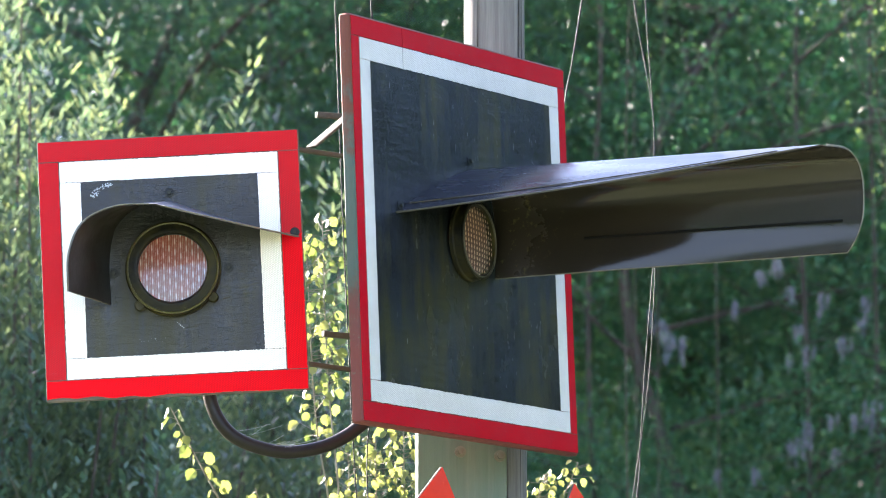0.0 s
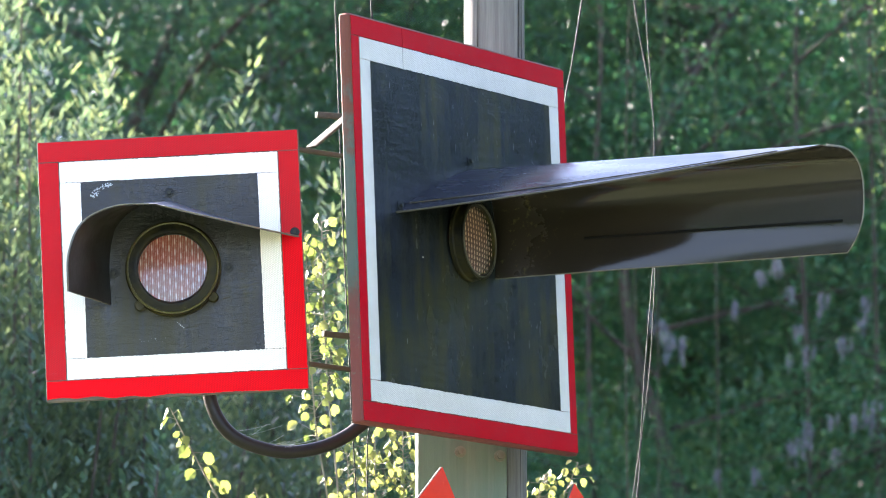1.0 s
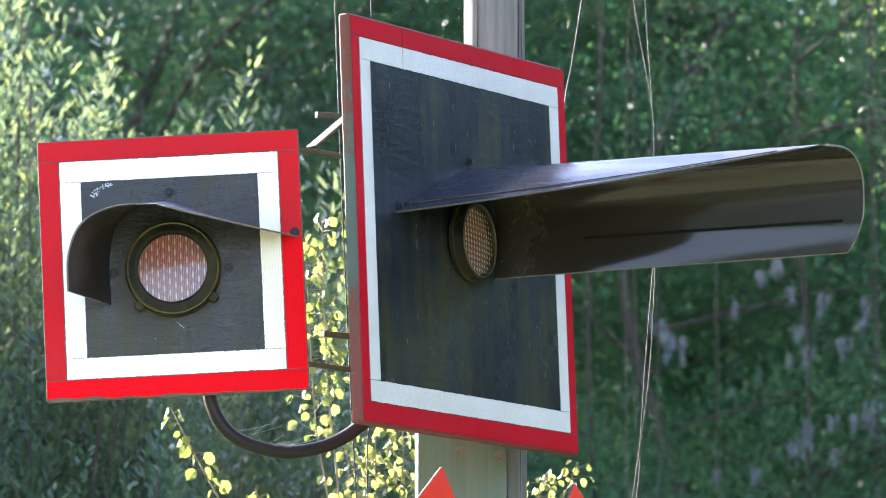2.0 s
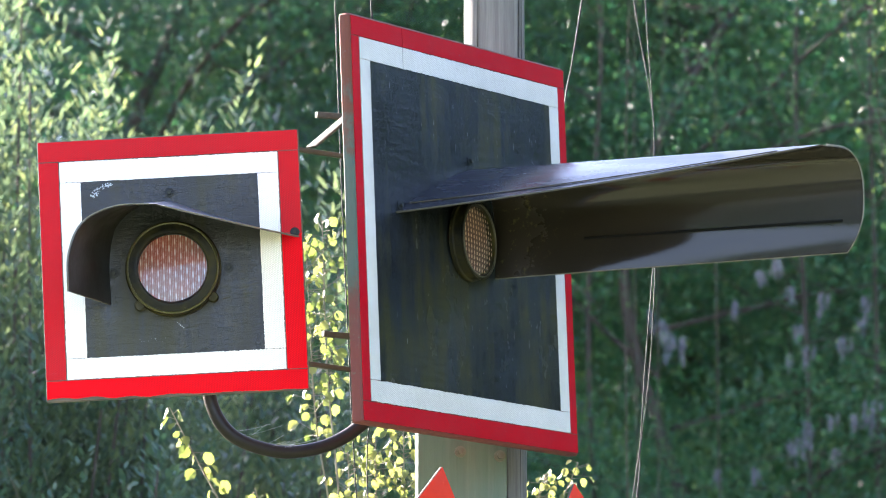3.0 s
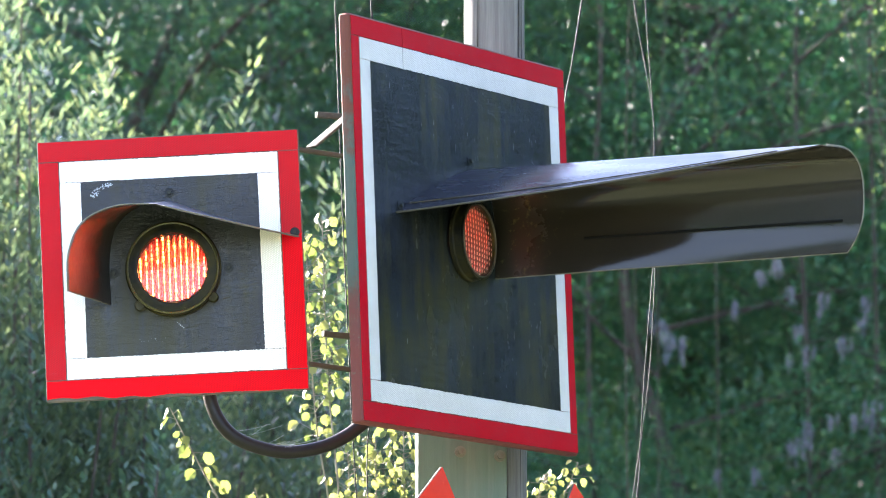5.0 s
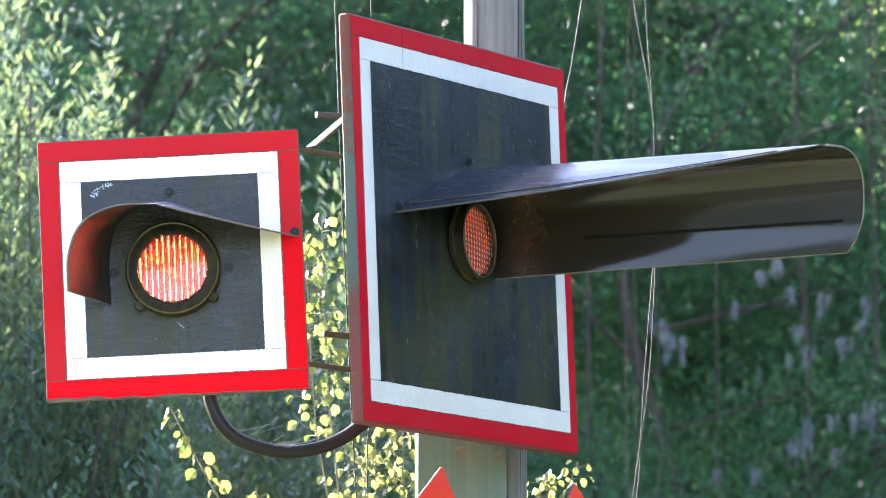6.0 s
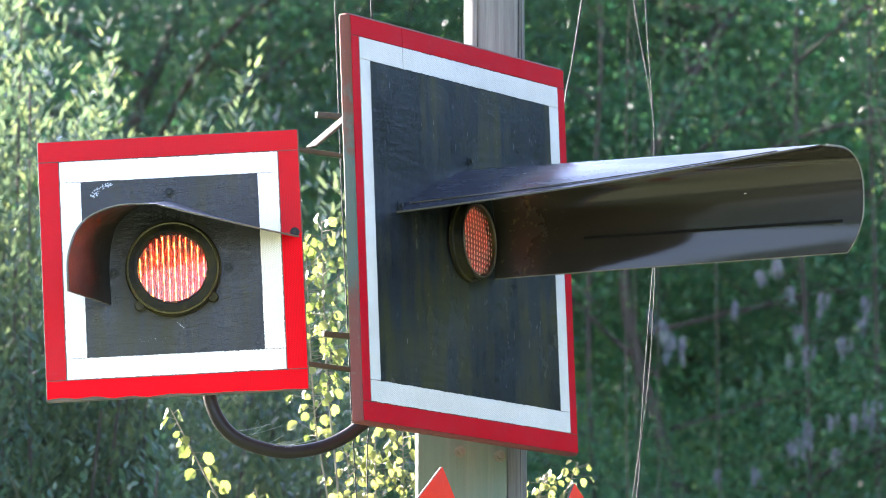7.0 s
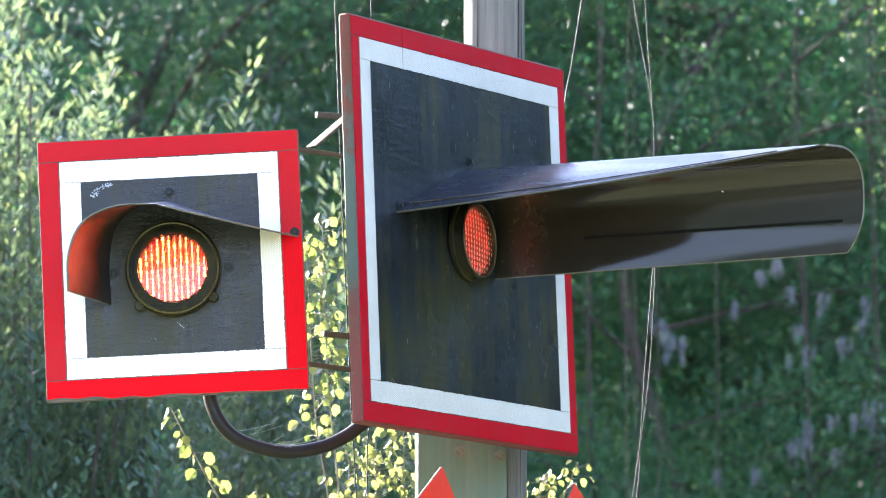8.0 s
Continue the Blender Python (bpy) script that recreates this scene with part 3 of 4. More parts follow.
def board_details():
    for t, spots in ((left_board, ((0.0, 0.168), (-0.135, -0.012), (0.128, -0.012), (0.283, 0.062))), (right_board, ((0.021, 0.185), (-0.285, 0.045)))):
        for x, z in spots:
            part("screw", bolt_mesh(0.0052, 0.007, 2.1), BLACK_PANEL, t, "dark screw head", pose(x, -0.002, z))
    rng = random.Random(8)
    chips = []
    for k in range(80):
        u = k / 79
        chips.append((-0.178 + 0.046 * u + rng.uniform(-0.004, 0.004), 0.168 + 0.026 * math.sin(1.7 * u) + rng.gauss(0, 0.005 * (1.2 - u)), rng.uniform(0.0004, 0.0016)))
    chips += [(0.006 + 0.0035 * k, -0.132 - 0.003 * k, 0.0011) for k in range(5)]
    chips += [(-0.06 + rng.uniform(-0.03, 0.05), -0.170 + rng.uniform(-0.004, 0.006), rng.uniform(0.0005, 0.0011)) for k in range(9)]
    for t, marks, paint in ((left_board, chips, CHIP), (right_board, [(rng.uniform(-0.32, 0.33), rng.choice((rng.uniform(0.2, 0.34), rng.uniform(-0.33, -0.15))), rng.uniform(0.0006, 0.0026)) for k in range(70)], DULL_CHIP)):
        bm = bmesh.new()
        for x, z, r in marks:
            n = rng.randint(5, 7)
            ph = rng.uniform(0, 6)
            sx, sz = (rng.uniform(0.5, 1.5), rng.uniform(0.7, 2.0)) if t is left_board else (rng.uniform(0.25, 0.6), rng.uniform(1.2, 5.0))
            ring = [bm.verts.new((x + sx * r * rng.uniform(0.6, 1.2) * math.cos(ph - 2 * math.pi * k / n), -0.0017, z + sz * r * rng.uniform(0.6, 1.2) * math.sin(ph - 2 * math.pi * k / n))) for k in range(n)]
            bm.faces.new(ring)
        bmesh.ops.recalc_face_normals(bm, faces=bm.faces[:])
        bmesh.ops.solidify(bm, geom=bm.faces[:], thickness=0.0004)
        tagged(part("paint_chips", bm, paint, t, "small pale paint chips"), kind="stuff")


board_details()


# ---- brackets, hose, cables ----
def beam(a, b, w, h, roll=0.0):
    a, b = Vector(a), Vector(b)
    bm = box(-w / 2, w / 2, -h / 2, h / 2, 0, (b - a).length, 0.002)
    bm.transform(Matrix.Translation(a) @ (b - a).to_track_quat("Z", "Y").to_matrix().to_4x4() @ Matrix.Rotation(radians(roll), 4, "Z"))
    return bm


def bracket(bits, label):
    t = thing("bracket_arm", pose(0, 0, 0), label, "bracket", "arms that carry the signal boards")
    for name, a, b, w, h in bits:
        part(name, beam(a, b, w, h), BRACKET, t)
    return t


bracket((("arm", (-0.36, 12.955, 3.776), (0.07, 13.42, 3.79), 0.016, 0.010), ("gusset", (-0.305, 13.03, 3.79), (-0.215, 13.12, 3.885), 0.034, 0.006),
               ("rod", (-0.297, 13.2, 3.896), (0.09, 13.40, 3.90), 0.014, 0.014), ("foot", (-0.36, 12.955, 3.72), (-0.36, 12.955, 3.79), 0.03, 0.01)),
        "weathered steel bracket with slanting gusset plate")
bracket((("arm", (-0.36, 12.955, 3.283), (0.06, 13.42, 3.283), 0.016, 0.010), ("rod", (-0.28, 13.2, 3.378), (0.09, 13.40, 3.37), 0.014, 0.014),
               ("foot", (-0.36, 12.955, 3.24), (-0.36, 12.955, 3.33), 0.03, 0.01)), "weathered steel bracket with thin side rod")

solo("cable_hose", tube([(-0.535, 12.965, 3.27), (-0.533, 12.965, 3.20), (-0.505, 12.965, 3.137), (-0.455, 12.975, 3.098), (-0.367, 13.0, 3.078), (-0.285, 13.02, 3.090),
                         (-0.225, 13.04, 3.118), (-0.165, 13.07, 3.165), (-0.10, 13.12, 3.20), (0.02, 13.2, 3.22), (0.10, 13.33, 3.25)], 0.0155, 14),
     RUBBER, "thick black rubber hose sagging between the two boards", "hose")


def cobweb():
    """Loose threads between the hose and the board above it."""
    rng = random.Random(17)
    t = thing("cobweb", pose(-0.42, 12.985, 3.10), "loose pale cobweb threads strung along the hose", "cobweb")
    for k in range(11):
        x0 = rng.uniform(-0.10, 0.06)
        a = Vector((x0, rng.uniform(-0.01, 0.01), -0.012 + 0.9 * x0 * x0 * 6 + rng.uniform(-0.006, 0.004)))
        b = a + Vector((rng.uniform(0.05, 0.13), rng.uniform(-0.01, 0.01), rng.uniform(-0.002, 0.035)))
        part("thread", tube([a, a.lerp(b, 0.5) - Vector((0, 0, rng.uniform(0.002, 0.010))), b], 0.00022, 4), THREAD, t)
    return t


THREAD = worn("pale_spider_silk", (0.5, 0.5, 0.48), (0.4, 0.4, 0.38), (0.6, 0.6, 0.58), 0.4)
cobweb()


def cable(points, r, label):
    return solo("cable", tube(points, r, 8), CABLE, label, "cable", "thin cables along the pole")


cable([(-0.31, 13.62, 5.6), (-0.275, 13.6, 4.6), (-0.262, 13.6, 4.25), (-0.243, 13.6, 3.75), (-0.222, 13.6, 3.3), (-0.205, 13.6, 3.0), (-0.15, 13.55, 2.1), (0.05, 13.52, 1.2)], 0.0016, "thin pale green cable hanging beside the pole")
cable([(-0.22, 13.75, 5.6), (-0.176, 13.7, 4.27), (-0.172, 13.7, 4.2), (-0.165, 13.66, 3.4), (-0.18, 13.62, 3.03), (-0.1, 13.56, 2.2), (0.05, 13.52, 1.1)], 0.0016, "thin grey cable hanging behind the board")
cable([(0.55, 14.0, 5.7), (0.344, 13.9, 4.307), (0.301, 13.9, 4.051), (0.235, 13.75, 3.6), (0.19, 13.53, 3.2)], 0.0019, "pale slanting stay wire beside the pole")
cable([(0.34, 13.5, 5.6), (0.42, 13.5, 4.6), (0.459, 13.5, 4.229), (0.487, 13.5, 4.06), (0.503, 13.5, 3.953), (0.5065, 13.5, 3.843), (0.503, 13.46, 3.70), (0.497, 13.4, 3.555), (0.478, 13.4, 3.33), (0.464, 13.4, 3.13), (0.447, 13.4, 3.014), (0.36, 13.4, 2.3), (0.2, 13.45, 1.4)],
      0.0014, "thin pale wire hanging loose and twisted")
cable([(0.45, 13.52, 5.6), (0.478, 13.51, 4.6), (0.487, 13.51, 4.229), (0.497, 13.507, 4.06), (0.5045, 13.507, 3.953), (0.508, 13.507, 3.843), (0.508, 13.467, 3.70), (0.503, 13.408, 3.555), (0.490, 13.408, 3.33), (0.466, 13.408, 3.13), (0.457, 13.408, 3.014), (0.38, 13.41, 2.3), (0.2, 13.46, 1.5)],
      0.0014, "thin pale wire hanging loose and twisted")


# ---- crossbuck ----
def crossbuck():
    t = thing("crossbuck_sign", pose(0.152, 13.0, 2.49) @ pose(0, 0, 0, 0, 0, 57.81), "red-edged white crossbuck sign whose arm tips show", "road sign")
    for k, ang in enumerate((55, -51.3)):
        m = pose(0, -0.021 * k, 0, 0, -ang, 0)
        arm = part("arm", box(-0.61, 0.61, 0.0, 0.006, -0.075, 0.075, 0.002), EDGE_BROWN, t, "", m)
        for x0, x1, z0, z1 in ((-0.609, -0.47, -0.074, 0.074), (0.47, 0.609, -0.074, 0.074), (-0.469, 0.469, 0.05, 0.074), (-0.469, 0.469, -0.074, -0.05)):
            part("red_edge", box(x0, x1, -0.002, 0.001, z0, z1, 0.0005), SIGN_RED, arm, "orange-red film edge")
        part("white_field", box(-0.469, 0.469, -0.002, 0.001, -0.0495, 0.0495, 0.0005), SIGN_WHITE, arm, "white film field")
    part("bracket", beam((0.0, 0.006, 0), (-0.16, 0.27, 0.0), 0.05, 0.01), BRACKET, t, "steel holder")
    return t


crossbuck()


# ---- vegetation ----
def leaf_mesh(name, base, way, normal, length, width, material, kind="kite"):
    """Many leaves in one mesh. base, way, normal: n x 3; length, width: n."""
    n = len(base)
    side = np.cross(way, normal)
    side /= np.linalg.norm(side, axis=1, keepdims=True) + 1e-9
    nor = np.cross(side, way)
    L, W = length[:, None], width[:, None]
    if kind == "kite":
        pts = np.stack([base, base + way * L * 0.45 + side * W * 0.5 + nor * W * 0.16, base + way * L, base + way * L * 0.45 - side * W * 0.5 + nor * W * 0.16], 1)
        faces = np.array([[0, 1, 2], [0, 2, 3]])
    elif kind == "lance":
        pts = np.stack([base, base + way * L * 0.3 + side * W * 0.45, base + way * L * 0.7 + side * W * 0.40 - nor * L * 0.03, base + way * L - nor * L * 0.08,
                        base + way * L * 0.7 - side * W * 0.40 - nor * L * 0.03, base + way * L * 0.3 - side * W * 0.45, ], 1)
        faces = np.array([[0, 1, 5], [1, 2, 4], [1, 4, 5], [2, 3, 4]])
    else:
        a = np.linspace(0, 2 * np.pi, 18, endpoint=False)
        tooth = [1.0 if i % 2 else 0.90 for i in range(18)]
        rim = [base + way * L * (0.5 - 0.5 * f * np.cos(q)) * (1.10 if abs(q - np.pi) < 0.1 else 1) + side * W * 0.5 * f * np.sin(q) + nor * W * (0.20 * abs(np.sin(q)) + 0.05 * np.sin(5 * q)) for q, f in zip(a, tooth)]
        pts = np.stack(rim + [base + way * L * 0.5], 1)
        faces = np.array([[18, i, (i + 1) % 18] for i in range(18)])
    k, fk = pts.shape[1], len(faces)
    co = pts.reshape(-1, 3)
    idx = (np.arange(n)[:, None, None] * k + faces[None]).reshape(-1)
    me = bpy.data.meshes.new(name)
    me.vertices.add(len(co))
    me.vertices.foreach_set("co", co.astype(np.float32).ravel())
    me.loops.add(len(idx))
    me.loops.foreach_set("vertex_index", idx.astype(np.int32))
    me.polygons.add(n * fk)
    me.polygons.foreach_set("loop_start", np.arange(0, len(idx), 3, dtype=np.int32))
    me.polygons.foreach_set("loop_total", np.full(n * fk, 3, np.int32))
    me.update(calc_edges=True)
    me.materials.append(material)
    return me


def sticks(name, a, b, radius, material):
    """Thin three-sided tapering sticks from a to b (n x 3)."""
    n = len(a)
    way = unit(b - a)
    side = unit(np.cross(way, np.array((0.31, 0.2, 0.93))))
    other = np.cross(way, side)
    ring = [radius * (math.cos(q) * side + math.sin(q) * other) for q in (0.0, 2.094, 4.189)]
    co = np.stack([a + v for v in ring] + [b + 0.3 * v for v in ring], 1).reshape(-1, 3)
    idx = (np.arange(n)[:, None, None] * 6 + np.array([[0, 1, 4, 3], [1, 2, 5, 4], [2, 0, 3, 5]])[None]).reshape(-1, 4)
    me = bpy.data.meshes.new(name)
    me.from_pydata(co.tolist(), [], idx.tolist())
    me.materials.append(material)
    return me


def unit(v):
    return v / (np.linalg.norm(v, axis=1, keepdims=True) + 1e-9)


def skeleton_tree(t, rng, height, radius, low, bark, trunk_r, limbs):
    """Trunk and limbs as parts of t. Returns limb points, where twigs and leaves sit."""
    lean = [(rng.uniform(-0.25, 0.25) * i, rng.uniform(-0.25, 0.25) * i, height * i / 5) for i in range(6)]
    part("trunk", tube([(0, 0, -0.3)] + lean[1:], trunk_r, 12, trunk_r * 0.12, 0.06, rng), bark, t)
    spots = []
    for k in range(limbs):
        z = low + (height * 0.97 - low) * (k + rng.random()) / limbs
        f = z / height * 5
        i = min(int(f), 4)
        p = Vector(lean[i]).lerp(Vector(lean[i + 1]), f - i)
        a = rng.uniform(0, 2 * math.pi) + k * 2.4
        h = (z - low) / (height - low)
        reach = radius * (0.35 + 0.75 * math.sin(math.pi * min(1.0, 0.18 + 0.80 * h))) * rng.uniform(0.75, 1.1)
        up = rng.uniform(0.05, 0.55)
        mid = p + Vector((math.cos(a), math.sin(a), up + 0.15)) * reach * 0.5
        end = p + Vector((math.cos(a + 0.2), math.sin(a + 0.2), up * 0.8)) * reach
        part("limb", tube([p, mid, end], trunk_r * 0.34 * (1.05 - 0.6 * h), 6, 0.006), bark, t)
        for s in np.linspace(0.25, 1.0, 6):
            q = p.lerp(mid, s * 2) if s < 0.5 else mid.lerp(end, s * 2 - 1)
            spots.append((q, reach))
    return spots


def leafy_tree(m, seed, height, radius, low, leaves, size, label, group="", material=None, trunk_r=0.14, limbs=26, clump=0.30, fine=None):
    rng, r = random.Random(seed), np.random.default_rng(seed)
    t = thing("tree", m, label, "tree", group)
    spots = skeleton_tree(t, rng, height, radius, low, BARK, trunk_r, limbs)
    twigs = []
    for q, reach in spots:
        for _ in range(4):
            twigs.append(np.array(q) + r.normal(0, 1, 3) * np.array((0.55, 0.55, 0.42)) * (0.3 + 0.3 * reach))
    twigs = np.array(twigs)
    pick = r.integers(0, len(twigs), leaves)
    off = r.normal(0, 1, (leaves, 3)) * np.array((clump * 1.15, clump * 1.15, clump * 0.42))
    base = twigs[pick] + off
    base[:, 2] = np.maximum(base[:, 2], 0.4)
    way = unit(off * 0.6 + r.normal(0, 0.5, (leaves, 3)) + np.array((0, 0, -0.35)))
    nor = unit(r.normal(0, 0.55, (leaves, 3)) + np.array((0, 0, 0.8)))
    s = size * r.uniform(0.6, 1.25, leaves)
    if fine:
        inner = (base[:, 2] > fine[0]) & (base[:, 2] < fine[1])
        outer = ~inner & (r.random(leaves) < 0.4)
        pick = np.concatenate([np.flatnonzero(outer)] + [np.flatnonzero(inner)] * 3)
        first = int(outer.sum())
        base, way, nor, s = base[pick], way[pick], nor[pick], s[pick]
        s[:first] *= 1.5
        s[first:] *= 0.58
        base[first:] += r.normal(0, 0.055, (len(pick) - first, 3))
        nor[first:] = unit(nor[first:] + r.normal(0, 0.4, (len(pick) - first, 3)))
    twig_from = np.repeat(np.array([q for q, _ in spots]), 4, axis=0)
    twig = new("branchwork", sticks("branchwork", twig_from, twigs, 0.005, BARK))
    twig.parent = t
    tagged(twig, kind="stuff")
    crown = new("crown", leaf_mesh("crown", base, way, nor, s, s * 0.60, material or LEAF_DARK))
    crown.parent = t
    tagged(crown, kind="stuff")
    return t


FOREST = "trees at the edge of the wood"
near_a = leafy_tree(pose(1.35, 27.5, 0), 11, 9.6, 2.9, 1.2, 150000, 0.042, "dark green leafy tree at the edge of the wood", FOREST, trunk_r=0.06, fine=(3.8, 7.4))
near_b = leafy_tree(pose(-1.4, 28.5, 0), 12, 10.2, 2.9, 1.0, 150000, 0.042, "deep green leafy tree at the edge of the wood", FOREST, LEAF_DEEP, trunk_r=0.085, fine=(3.8, 7.6))
far_a = leafy_tree(pose(0.2, 34.0, 0), 13, 11.5, 3.2, 1.5, 42000, 0.082, "tall dark green leafy tree in the wood", FOREST, trunk_r=0.18, clump=0.5)
far_b = leafy_tree(pose(3.0, 47.0, 0), 14, 11.0, 3.2, 0.8, 5000, 0.32, "tall dark green leafy tree in the wood", FOREST, trunk_r=0.18, limbs=18, clump=0.6)
for x, y, rz, kind in ((6.1, 28.0, 70, far_a), (-6.0, 29.0, 200, far_a), (0.3, 31.0, 140, near_a), (3.2, 31.5, 250, near_a)):
    copy_thing(kind, pose(x, y, 0, 0, 0, rz))
# Two unseen trees, added to keep the sun off the lower willows.
shade_tree = leafy_tree(pose(-8.2, 24.4, 0), 15, 8.6, 2.2, 0.8, 14000, 0.16, "unseen leafy tree added to shade the willows", FOREST, trunk_r=0.10, limbs=18)
copy_thing(shade_tree, pose(-7.6, 26.6, 0, 0, 0, 110))
rng_w = random.Random(4)
for row, (y, step) in enumerate(((30.5, 4.3), (35.0, 3.2), (40.0, 4.3), (45.0, 4.3))):
    for i in range(-5, 6):
        x = i * step + (row % 2) * 1.6 + rng_w.uniform(-0.6, 0.6)
        if row == 0 and abs(i) < 2:
            continue
        if -1.5 < -0.74 * 13 + 0.74 * y + 0.67 * x < 6.5 and x < -6:
            continue
        fine = row < 2 and abs(x) < 9
        copy_thing(far_a if fine else far_b, pose(x, y + rng_w.uniform(-1, 1), 0, 0, 0, rng_w.uniform(0, 360)))
# the wood goes on unseen round the clearing, added to darken the boards' reflections
for k in range(46):
    a = radians(62 + k * 5.2)
    if 150 < 62 + k * 5.2 < 222:
        continue
    d = rng_w.uniform(30, 36) + (6 if k % 2 else 0)
    copy_thing(far_b, pose(d * math.sin(a), 9 + d * math.cos(a), 0, 0, 0, rng_w.uniform(0, 360)))

# a second unseen arc on the right, added to darken the right board's reflection
for k in range(16):
    a = radians(44 + k * 4.6)
    d = rng_w.uniform(21, 25) + (4 if k % 2 else 0)
    copy_thing(far_b, pose(d * math.sin(a), 11 + d * math.cos(a), 0, 0, 0, rng_w.uniform(0, 360)))


def far_wood():
    r = np.random.default_rng(77)
    n = 60000
    base = np.stack([r.uniform(-34, 34, n), r.uniform(50, 58, n), r.uniform(0, 1, n)], 1)
    top = 12.2 + 1.6 * np.sin(base[:, 0] * 0.9) + 1.1 * np.sin(base[:, 0] * 2.3 + 1) + 0.7 * np.sin(base[:, 0] * 5.1)
    base[:, 2] = base[:, 2] ** 0.8 * top
    s = r.uniform(0.18, 0.42, n)
    ob = new("far_wood", leaf_mesh("far_wood", base, unit(r.normal(0, 0.6, (n, 3)) + np.array((0, 0, -0.4))), unit(r.normal(0, 0.6, (n, 3)) + np.array((0, -0.4, 0.7))), s, s * 0.7, LEAF_DARK))
    tagged(ob, "dense dark green wood in the distance", "wood", kind="stuff")


far_wood()


def slim_tree(m, seed, height, lean, label):
    rng = random.Random(seed)
    t = thing("slim_tree", m, label, "tree", "slim bare stems in the wood")
    pts = [(lean * k / 6 + rng.uniform(-0.05, 0.05), rng.uniform(-0.05, 0.05), height * k / 6 - 0.2) for k in range(7)]
    part("trunk", tube(pts, 0.020, 8, 0.008), BARK, t)
    for k in range(16):
        z = rng.uniform(2.5, height * 0.95)
        a = rng.uniform(0, 6.28)
        p = Vector((lean * z / height, 0, z))
        e = p + Vector((math.cos(a), math.sin(a), rng.uniform(-0.2, 0.6))) * rng.uniform(0.25, 0.7)
        part("twig", tube([p, p.lerp(e, 0.5) + Vector((0, 0, 0.05)), e], 0.006, 5, 0.002), BARK, t)
    return t


for k, (x, y, h, lean) in enumerate(((1.60, 26.6, 7.6, 0.12), (2.02, 26.8, 8.2, 0.06), (0.80, 27.2, 8.4, -0.1))):
    slim_tree(pose(x, y, 0), 60 + k, h, lean, "slim brown stem with short bare twigs")


def lichens():
    """Pale tufts that hang from the twigs."""
    rng = random.Random(21)
    spots = ((0.94, 5.16), (0.99, 5.10), (1.02, 5.06), (1.08, 5.06), (1.60, 5.10), (1.57, 4.98), (1.64, 5.00), (1.79, 5.01), (1.92, 5.24), (1.90, 5.14), (1.58, 5.30), (1.45, 5.36), (1.50, 5.38),
             (1.60, 4.60), (1.57, 4.54), (1.63, 4.63), (1.78, 4.55), (1.74, 4.67), (1.93, 4.74), (1.91, 4.69), (1.84, 4.66), (1.24, 4.46), (1.40, 4.42), (1.70, 5.22), (1.33, 5.24))
    for k, (x, z) in enumerate(spots):
        n = rng.randint(50, 90)
        r = np.random.default_rng(100 + k)
        h = rng.uniform(0.06, 0.15)
        strand = r.integers(0, 6, n)
        root = r.normal(0, 0.013, (6, 2))
        drop = r.uniform(0.3, 1.0, 6) * h
        base = np.concatenate([root[strand] + r.normal(0, 0.0045, (n, 2)), -(r.uniform(0, 1, n) * drop[strand])[:, None]], 1)
        way = unit(r.normal(0, 0.14, (n, 3)) + np.array((0, 0, -1)))
        ob = new("hanging_lichen", leaf_mesh("hanging_lichen", base, way, unit(r.normal(0, 1, (n, 3))), r.uniform(0.02, 0.045, n), r.uniform(0.004, 0.009, n), LICHEN, "lance"))
        ob.matrix_basis = pose(x, 25.6 + rng.uniform(-0.25, 0.25), z)
        tagged(ob, "pale lilac-grey tuft hanging from a twig", "lichen", "pale tufts hanging in the tree")


lichens()


def willow(m, seed, shoots, spread, top, label, low=0.62, material=None, wide=1.0, leaf=1.0):
    """A bush of upright shoots with narrow leaves."""
    rng, r = random.Random(seed), np.random.default_rng(seed)
    t = thing("willow_bush", m, label, "bush")
    B, Wy, N = [], [], []
    for k in range(shoots):
        x, y = rng.gauss(0, spread), rng.gauss(0, spread * 0.8)
        h = top * rng.uniform(0.55, 1.0) * (1 - 0.10 * min(1.5, math.hypot(x, y) / spread))
        lean = Vector((x * 0.30 + rng.uniform(-0.3, 0.3), y * 0.25 + rng.uniform(-0.3, 0.3), h))
        p0 = Vector((x * 0.35, y * 0.35, -0.1))
        p1 = Vector((x * 0.9, y * 0.9, h * 0.55))
        p2 = Vector((x, y, h)) + Vector((lean.x, lean.y, 0)) * 0.4
        if k < 46:
            part("stem", tube([p0, p1, p2], 0.016, 6, 0.003), BARK, t)
        for s in np.arange(low, 1.0, 0.009):
            q = p0.lerp(p1, s * 2) if s < 0.5 else p1.lerp(p2, s * 2 - 1)
            for _ in range(4):
                a = rng.uniform(0, 2 * math.pi)
                spur = rng.uniform(0, 0.30) * (1.15 - s)
                B.append((q.x + math.cos(a) * spur, q.y + math.sin(a) * spur, q.z + rng.uniform(-0.02, 0.06) + spur * 0.3))
                Wy.append((math.cos(a) * 0.6, math.sin(a) * 0.6, rng.uniform(0.35, 1.1)))
                N.append((math.cos(a) * -0.7 + rng.uniform(-0.5, 0.5), math.sin(a) * -0.7 + rng.uniform(-0.5, 0.5), 0.7))
    B, Wy, N = np.array(B), unit(np.array(Wy)), unit(np.array(N))
    s = leaf * r.uniform(0.03, 0.065, len(B))
    crown = new("crown", leaf_mesh("crown", B, Wy, N, s, s * wide * r.uniform(0.22, 0.30, len(B)), material or LEAF_WILLOW, "lance"))
    crown.parent = t
    tagged(crown, kind="stuff")
    return t


